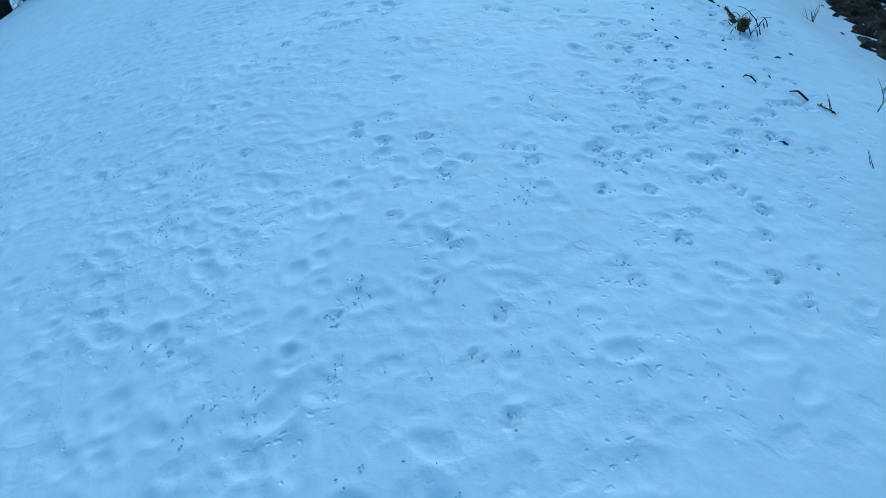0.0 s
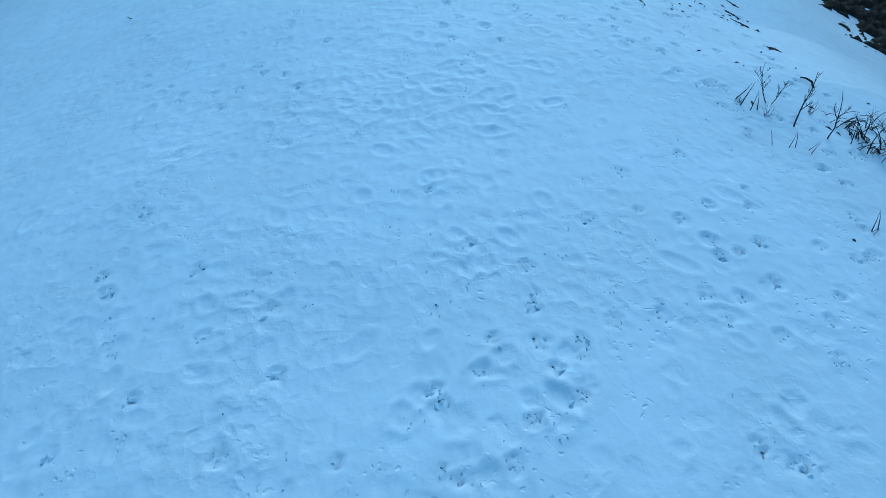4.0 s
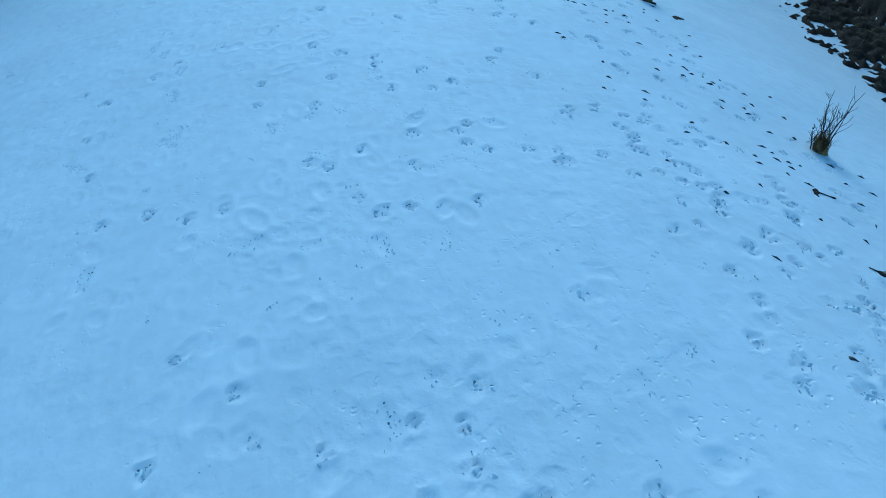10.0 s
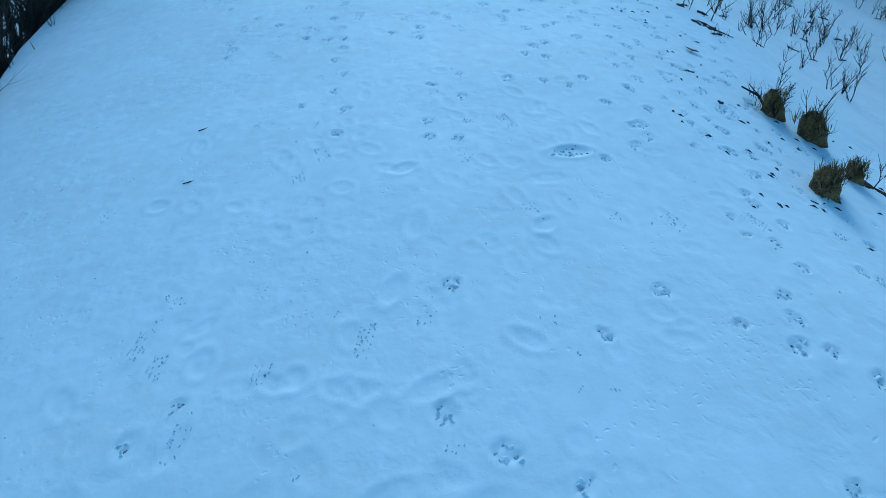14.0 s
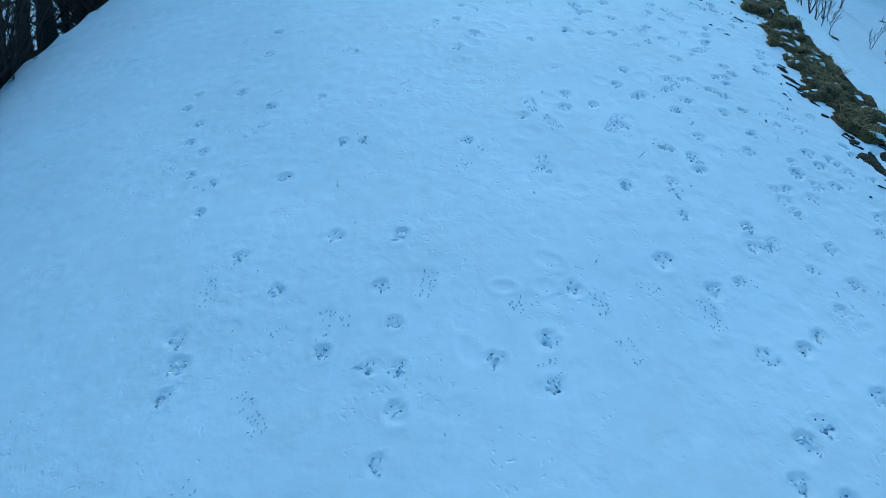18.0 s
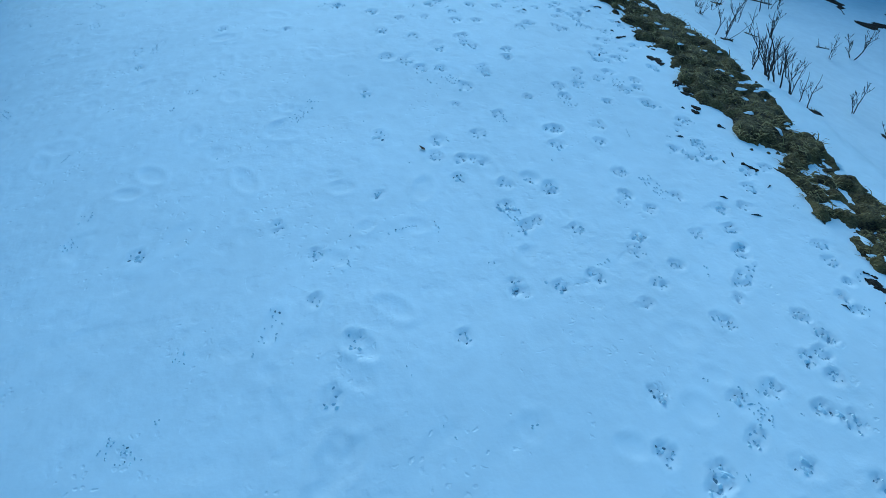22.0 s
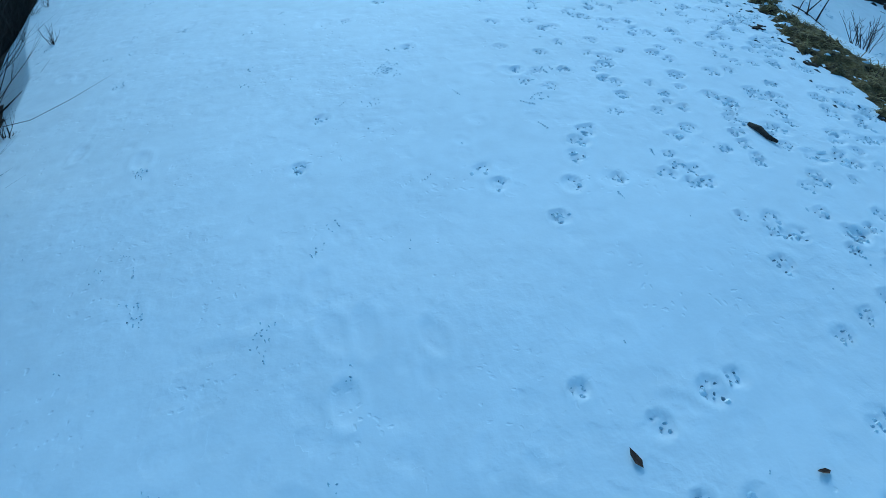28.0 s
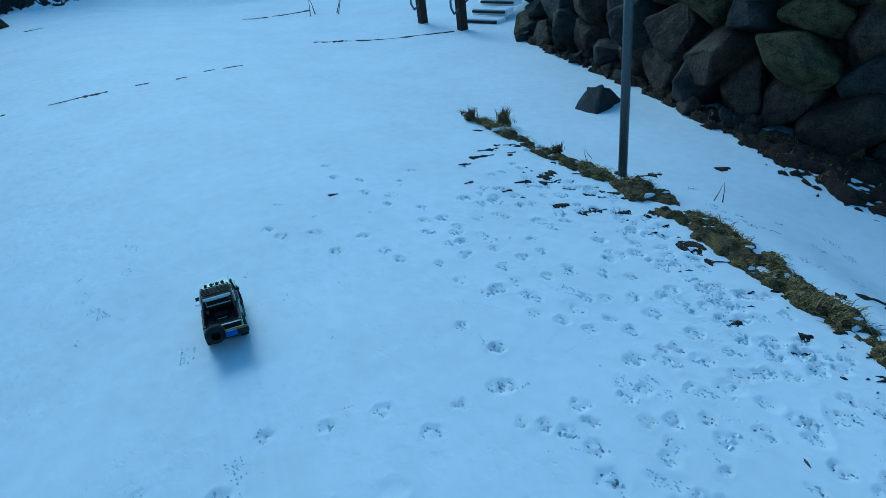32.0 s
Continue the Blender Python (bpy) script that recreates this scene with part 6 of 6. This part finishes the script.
def truck(m):
    top = tagged(empty("model_truck", m), "mint green radio-controlled model pickup with roll bars, on the snow", "model truck")
    side = [(-0.232, 0.085), (-0.236, 0.146), (-0.045, 0.148), (0.062, 0.150), (0.150, 0.150), (0.206, 0.142), (0.222, 0.118), (0.222, 0.084)]
    side += arc(0.150, 0.056, 0.062, 28, 152) + [(0.088, 0.070), (-0.088, 0.070)] + arc(-0.150, 0.056, 0.062, 28, 152)
    for s in (-1, 1):
        part("side_panel", profile("side_panel", side, s * 0.090, s * 0.099, MINT), top, "mint green body side")
        for cy in (-0.15, 0.15):           # black arch flares
            pts = arc(cy, 0.056, 0.064, 10, 170, 11)
            part("arch_flare", tubes("arch_flare", [([(s * 0.101, y, z) for y, z in pts], [0.0045] * 11)], BLACK, 6), top)
        part("side_step", tubes("side_step", [([(s * 0.104, -0.085, 0.062), (s * 0.110, -0.07, 0.055), (s * 0.110, 0.07, 0.055), (s * 0.104, 0.085, 0.062)], [0.006] * 4)], BLACK, 8), top, "black side step bar")
        part("mirror", box("mirror", (0.022, 0.010, 0.020), (s * 0.108, 0.056, 0.166), BLACK, 0.003), top)
        part("headlight", lathe("headlight", [(0, 0.001), (0, 0.012), (0.004, 0.013), (0.006, 0.012)], WHITE, 14), top, m=pose(s * 0.066, 0.224, 0.118, 0, 0, 90))
        part("tail_light", box("tail_light", (0.012, 0.006, 0.020), (s * 0.086, -0.237, 0.125), REDP, 0.002), top, "red tail light")
        part("bed_rail", box("bed_rail", (0.016, 0.186, 0.012), (s * 0.091, -0.142, 0.152), BLACK, 0.003), top, "black rail along the bed")
        part("bed_liner", box("bed_liner", (0.006, 0.180, 0.046), (s * 0.086, -0.142, 0.128), BLACK, 0.001), top, "black bed liner")
        # roll bars
        part("roll_bar", tubes("roll_bar", [([(s * 0.078, -0.052, 0.150), (s * 0.076, -0.054, 0.222), (s * 0.080, -0.135, 0.190), (s * 0.088, -0.222, 0.152)], [0.0042] * 4)], BLACK, 8), top)
        part("pillar", tubes("pillar", [([(s * 0.092, 0.066, 0.150), (s * 0.080, 0.022, 0.214)], [0.006, 0.006])], MINT, 6), top)
        part("rear_pillar", box("rear_pillar", (0.010, 0.018, 0.070), (s * 0.086, -0.040, 0.182), WHITE, 0.003), top, "pale cab pillar")
        part("door_handle", box("door_handle", (0.004, 0.018, 0.005), (s * 0.101, -0.025, 0.128), BLACK, 0.001), top)
        part("hood_vent", box("hood_vent", (0.018, 0.034, 0.003), (s * 0.070, 0.110, 0.160), BLACK, 0.001), top)
    part("hood", box("hood", (0.182, 0.150, 0.018), (0, 0.142, 0.150), MINT, 0.007, taper=(0.92, 0.96)), top, "mint green bonnet")
    part("hood_scoop", box("hood_scoop", (0.062, 0.070, 0.010), (0, 0.125, 0.162), MINT, 0.003, taper=(0.85, 0.85)), top)
    for k, x in enumerate((-0.028, -0.014, 0.0, 0.014, 0.028)):   # dark marks on the bonnet
        part("bonnet_mark", box("bonnet_mark", (0.009, 0.014 if k % 2 else 0.018, 0.0012), (x, 0.188, 0.1598), BLACK, 0.0), top)
    part("grille", box("grille", (0.120, 0.008, 0.036), (0, 0.221, 0.116), BLACK, 0.003), top, "black grille")
    part("front_bumper", tubes("front_bumper", [([(-0.095, 0.222, 0.078), (-0.07, 0.245, 0.078), (0.07, 0.245, 0.078), (0.095, 0.222, 0.078)], [0.009] * 4)], BLACK, 8), top, "black tubular bumper")
    part("windscreen", box("windscreen", (0.158, 0.003, 0.076), (0, 0.044, 0.183), GLASSY, 0.001, rot=(34, 0, 0)), top, "dark windscreen")
    part("roof", box("roof", (0.166, 0.092, 0.010), (0, -0.012, 0.219), BLACK, 0.004), top, "black roof panel")
    part("roof_mat", box("roof_mat", (0.140, 0.066, 0.004), (0, -0.004, 0.226), BLACK, 0.001), top, "black roof mat")
    rack = part("roof_rack", tubes("roof_rack", [([(-0.072, -0.035, 0.236), (-0.072, 0.028, 0.236)], [0.003] * 2), ([(0.072, -0.035, 0.236), (0.072, 0.028, 0.236)], [0.003] * 2)] +
                [([(-0.072, y, 0.236), (0.072, y, 0.236)], [0.0022] * 2) for y in (-0.035, -0.022, -0.009, 0.004, 0.016, 0.028)] +
                [([(x, -0.035, 0.236), (x, 0.028, 0.236)], [0.0018] * 2) for x in (-0.048, -0.024, 0.0, 0.024, 0.048)], BLACK, 6), top, "black tube roof rack")
    for x in (-0.045, -0.015, 0.015, 0.045):
        part("roof_lamp", lathe("roof_lamp", [(0, 0.002), (0, 0.008), (0.010, 0.009), (0.011, 0.002)], BLACK, 12), rack, m=pose(x, 0.030, 0.243, 0, 0, 90))
    part("snorkel", tubes("snorkel", [([(0.100, 0.085, 0.150), (0.098, 0.062, 0.165), (0.088, 0.030, 0.235), (0.088, 0.036, 0.246)], [0.006] * 4)], BLACK, 8), top)
    part("antenna", tubes("antenna", [([(0.080, 0.030, 0.222), (0.082, 0.024, 0.285)], [0.0018, 0.0010])], WHITE, 5), top, "pale thin aerial")
    part("cab_back", box("cab_back", (0.160, 0.006, 0.068), (0, -0.056, 0.184), BLACK, 0.002), top, "black cab back")
    part("rear_window_frame", tubes("rear_window_frame", [([(-0.062, -0.061, 0.172), (-0.062, -0.061, 0.206), (0.062, -0.061, 0.206), (0.062, -0.061, 0.172), (-0.062, -0.061, 0.172)], [0.003] * 5)], WHITE, 6), top, "pale rear window frame")
    part("roof_rear_edge", box("roof_rear_edge", (0.150, 0.010, 0.014), (0, -0.060, 0.216), WHITE, 0.003), top, "pale rear roof edge")
    part("cab_floor", box("cab_floor", (0.176, 0.115, 0.040), (0, 0.006, 0.092), BLACK, 0.004), top)
    part("seat", box("seat", (0.05, 0.045, 0.05), (0.040, -0.015, 0.130), BLACK, 0.008), top)
    part("seat", box("seat", (0.05, 0.045, 0.05), (-0.040, -0.015, 0.130), BLACK, 0.008), top)
    for s in (-1, 1):
        part("side_window", box("side_window", (0.003, 0.072, 0.056), (s * 0.089, 0.000, 0.178), GLASSY, 0.001, rot=(0, -8 * s, 0)), top, "dark side window")
    part("doorway", box("doorway", (0.004, 0.086, 0.072), (0.0995, 0.010, 0.114), BLACK, 0.001), top, "dark open doorway")
    part("door_opening", box("door_opening", (0.004, 0.074, 0.058), (0.0925, 0.002, 0.178), BLACK, 0.001, rot=(0, -10, 0)), top, "dark open upper doorway")
    for cy in (-0.040, 0.060):
        part("door_post", box("door_post", (0.005, 0.006, 0.074), (0.1015, cy, 0.114), WHITE, 0.001), top, "pale door post")
    part("steering_wheel", tubes("steering_wheel", [([(0.045 + 0.014 * math.cos(a * 0.524), 0.036, 0.150 + 0.014 * math.sin(a * 0.524)) for a in range(13)], [0.0022] * 13)], GREYM, 5), top, "small grey steering wheel")
    part("bed_floor", box("bed_floor", (0.178, 0.182, 0.020), (0, -0.144, 0.110), BLACK, 0.002), top, "black load bed")
    for x in (-0.06, -0.02, 0.02, 0.06):
        part("bed_rib", box("bed_rib", (0.010, 0.175, 0.004), (x, -0.144, 0.121), BLACK, 0.001), top)
    part("cargo_box", box("cargo_box", (0.070, 0.040, 0.020), (0.0, -0.105, 0.132), BLACK, 0.003), top)
    part("cargo_strap", box("cargo_strap", (0.052, 0.004, 0.003), (0.0, -0.130, 0.123), WHITE, 0.001), top, "pale strap")
    part("tailgate", box("tailgate", (0.184, 0.008, 0.066), (0, -0.237, 0.114), BLACK, 0.003), top, "black tailgate")
    part("tailgate_edge", box("tailgate_edge", (0.184, 0.006, 0.005), (0, -0.238, 0.149), WHITE, 0.001), top, "pale tailgate edge")
    part("rear_bumper", tubes("rear_bumper", [([(-0.085, -0.236, 0.078), (-0.07, -0.256, 0.078), (0.07, -0.256, 0.078), (0.085, -0.236, 0.078)], [0.008] * 4)], BLACK, 8), top, "black tubular bumper")
    carrier = part("carrier", tubes("carrier", [([(0.02, -0.256, 0.085), (0.02, -0.275, 0.135)], [0.004] * 2), ([(0.095, -0.256, 0.085), (0.095, -0.275, 0.135)], [0.004] * 2), ([(0.005, -0.275, 0.135), (0.11, -0.275, 0.135)], [0.004] * 2)], YELLOW, 6), top, "yellow carrier frame")
    part("canister", lathe("canister", [(-0.03, 0.002), (-0.03, 0.014), (-0.025, 0.017), (0.025, 0.017), (0.03, 0.014), (0.03, 0.002)], BLUE, 16), carrier, "blue canister", m=pose(0.035, -0.290, 0.120))
    part("canister", lathe("canister", [(-0.03, 0.002), (-0.03, 0.014), (-0.025, 0.017), (0.025, 0.017), (0.03, 0.014), (0.03, 0.002)], BLACK, 16), carrier, "black canister", m=pose(0.092, -0.290, 0.120))
    part("spare_wheel", lathe("spare_wheel", [(-0.02, 0.024), (-0.02, 0.046), (-0.014, 0.052), (0.014, 0.052), (0.02, 0.046), (0.02, 0.024)], RUBBER, 24), top, "black spare tyre", m=pose(-0.045, -0.262, 0.122, 0, 0, 90))
    part("chassis", box("chassis", (0.060, 0.40, 0.022), (0, -0.01, 0.072), BLACK, 0.004), top)
    for cy in (-0.15, 0.15):
        part("axle", tubes("axle", [([(-0.08, cy, 0.052), (0.08, cy, 0.052)], [0.008] * 2)], GREYM, 8), top, "grey axle")
    tyre = [(-0.021, 0.030), (-0.022, 0.042), (-0.017, 0.050), (0.017, 0.050), (0.022, 0.042), (0.021, 0.030)]
    lug = []
    for k in range(20):
        a = 2 * math.pi * k / 20
        for sx in (-1, 1):
            b = a + (0.08 if sx > 0 else -0.08)
            lug.append(([(sx * 0.003, 0.0495 * math.cos(a), 0.0495 * math.sin(a)), (sx * 0.020, 0.0485 * math.cos(b), 0.0485 * math.sin(b))], [0.0042, 0.0038]))
    tyre_me, lug_me = lathe("tyre", tyre, RUBBER, 28), tubes("tread", lug, RUBBER, 4, False)
    rim_me = lathe("rim", [(-0.012, 0.009), (-0.010, 0.014), (-0.016, 0.026), (-0.021, 0.031), (0.021, 0.031), (0.016, 0.026), (0.010, 0.014), (0.014, 0.005), (0.014, 0.001)], DARKRIM, 20)
    hub_me = lathe("hub", [(0.012, 0.009), (0.020, 0.008), (0.021, 0.001)], WHITE, 10)
    for s in (-1, 1):
        for cy in (-0.15, 0.15):
            w = part("wheel", tyre_me, top, "knobbly black tyre", pose(s * 0.088, cy, 0.052, 0, 0, (0 if s > 0 else 180) + (8 if cy > 0 else 0)))
            part("tread", lug_me, w)
            part("rim", rim_me, w, "dark grey rim")
            part("hub", hub_me, w, "pale hub")
    return top


tx, ty = TRUCK_AT
lean = [math.degrees(math.atan2(height(tx + dx, ty + dy) - height(tx - dx, ty - dy), 0.2)) for dx, dy in ((0.1, 0), (0, 0.1))]
truck(pose(tx, ty, snow_z(tx, ty) + 0.004, lean[1], -lean[0], 0) @ pose(0, 0, 0, 0, 0, TRUCK_TURN))
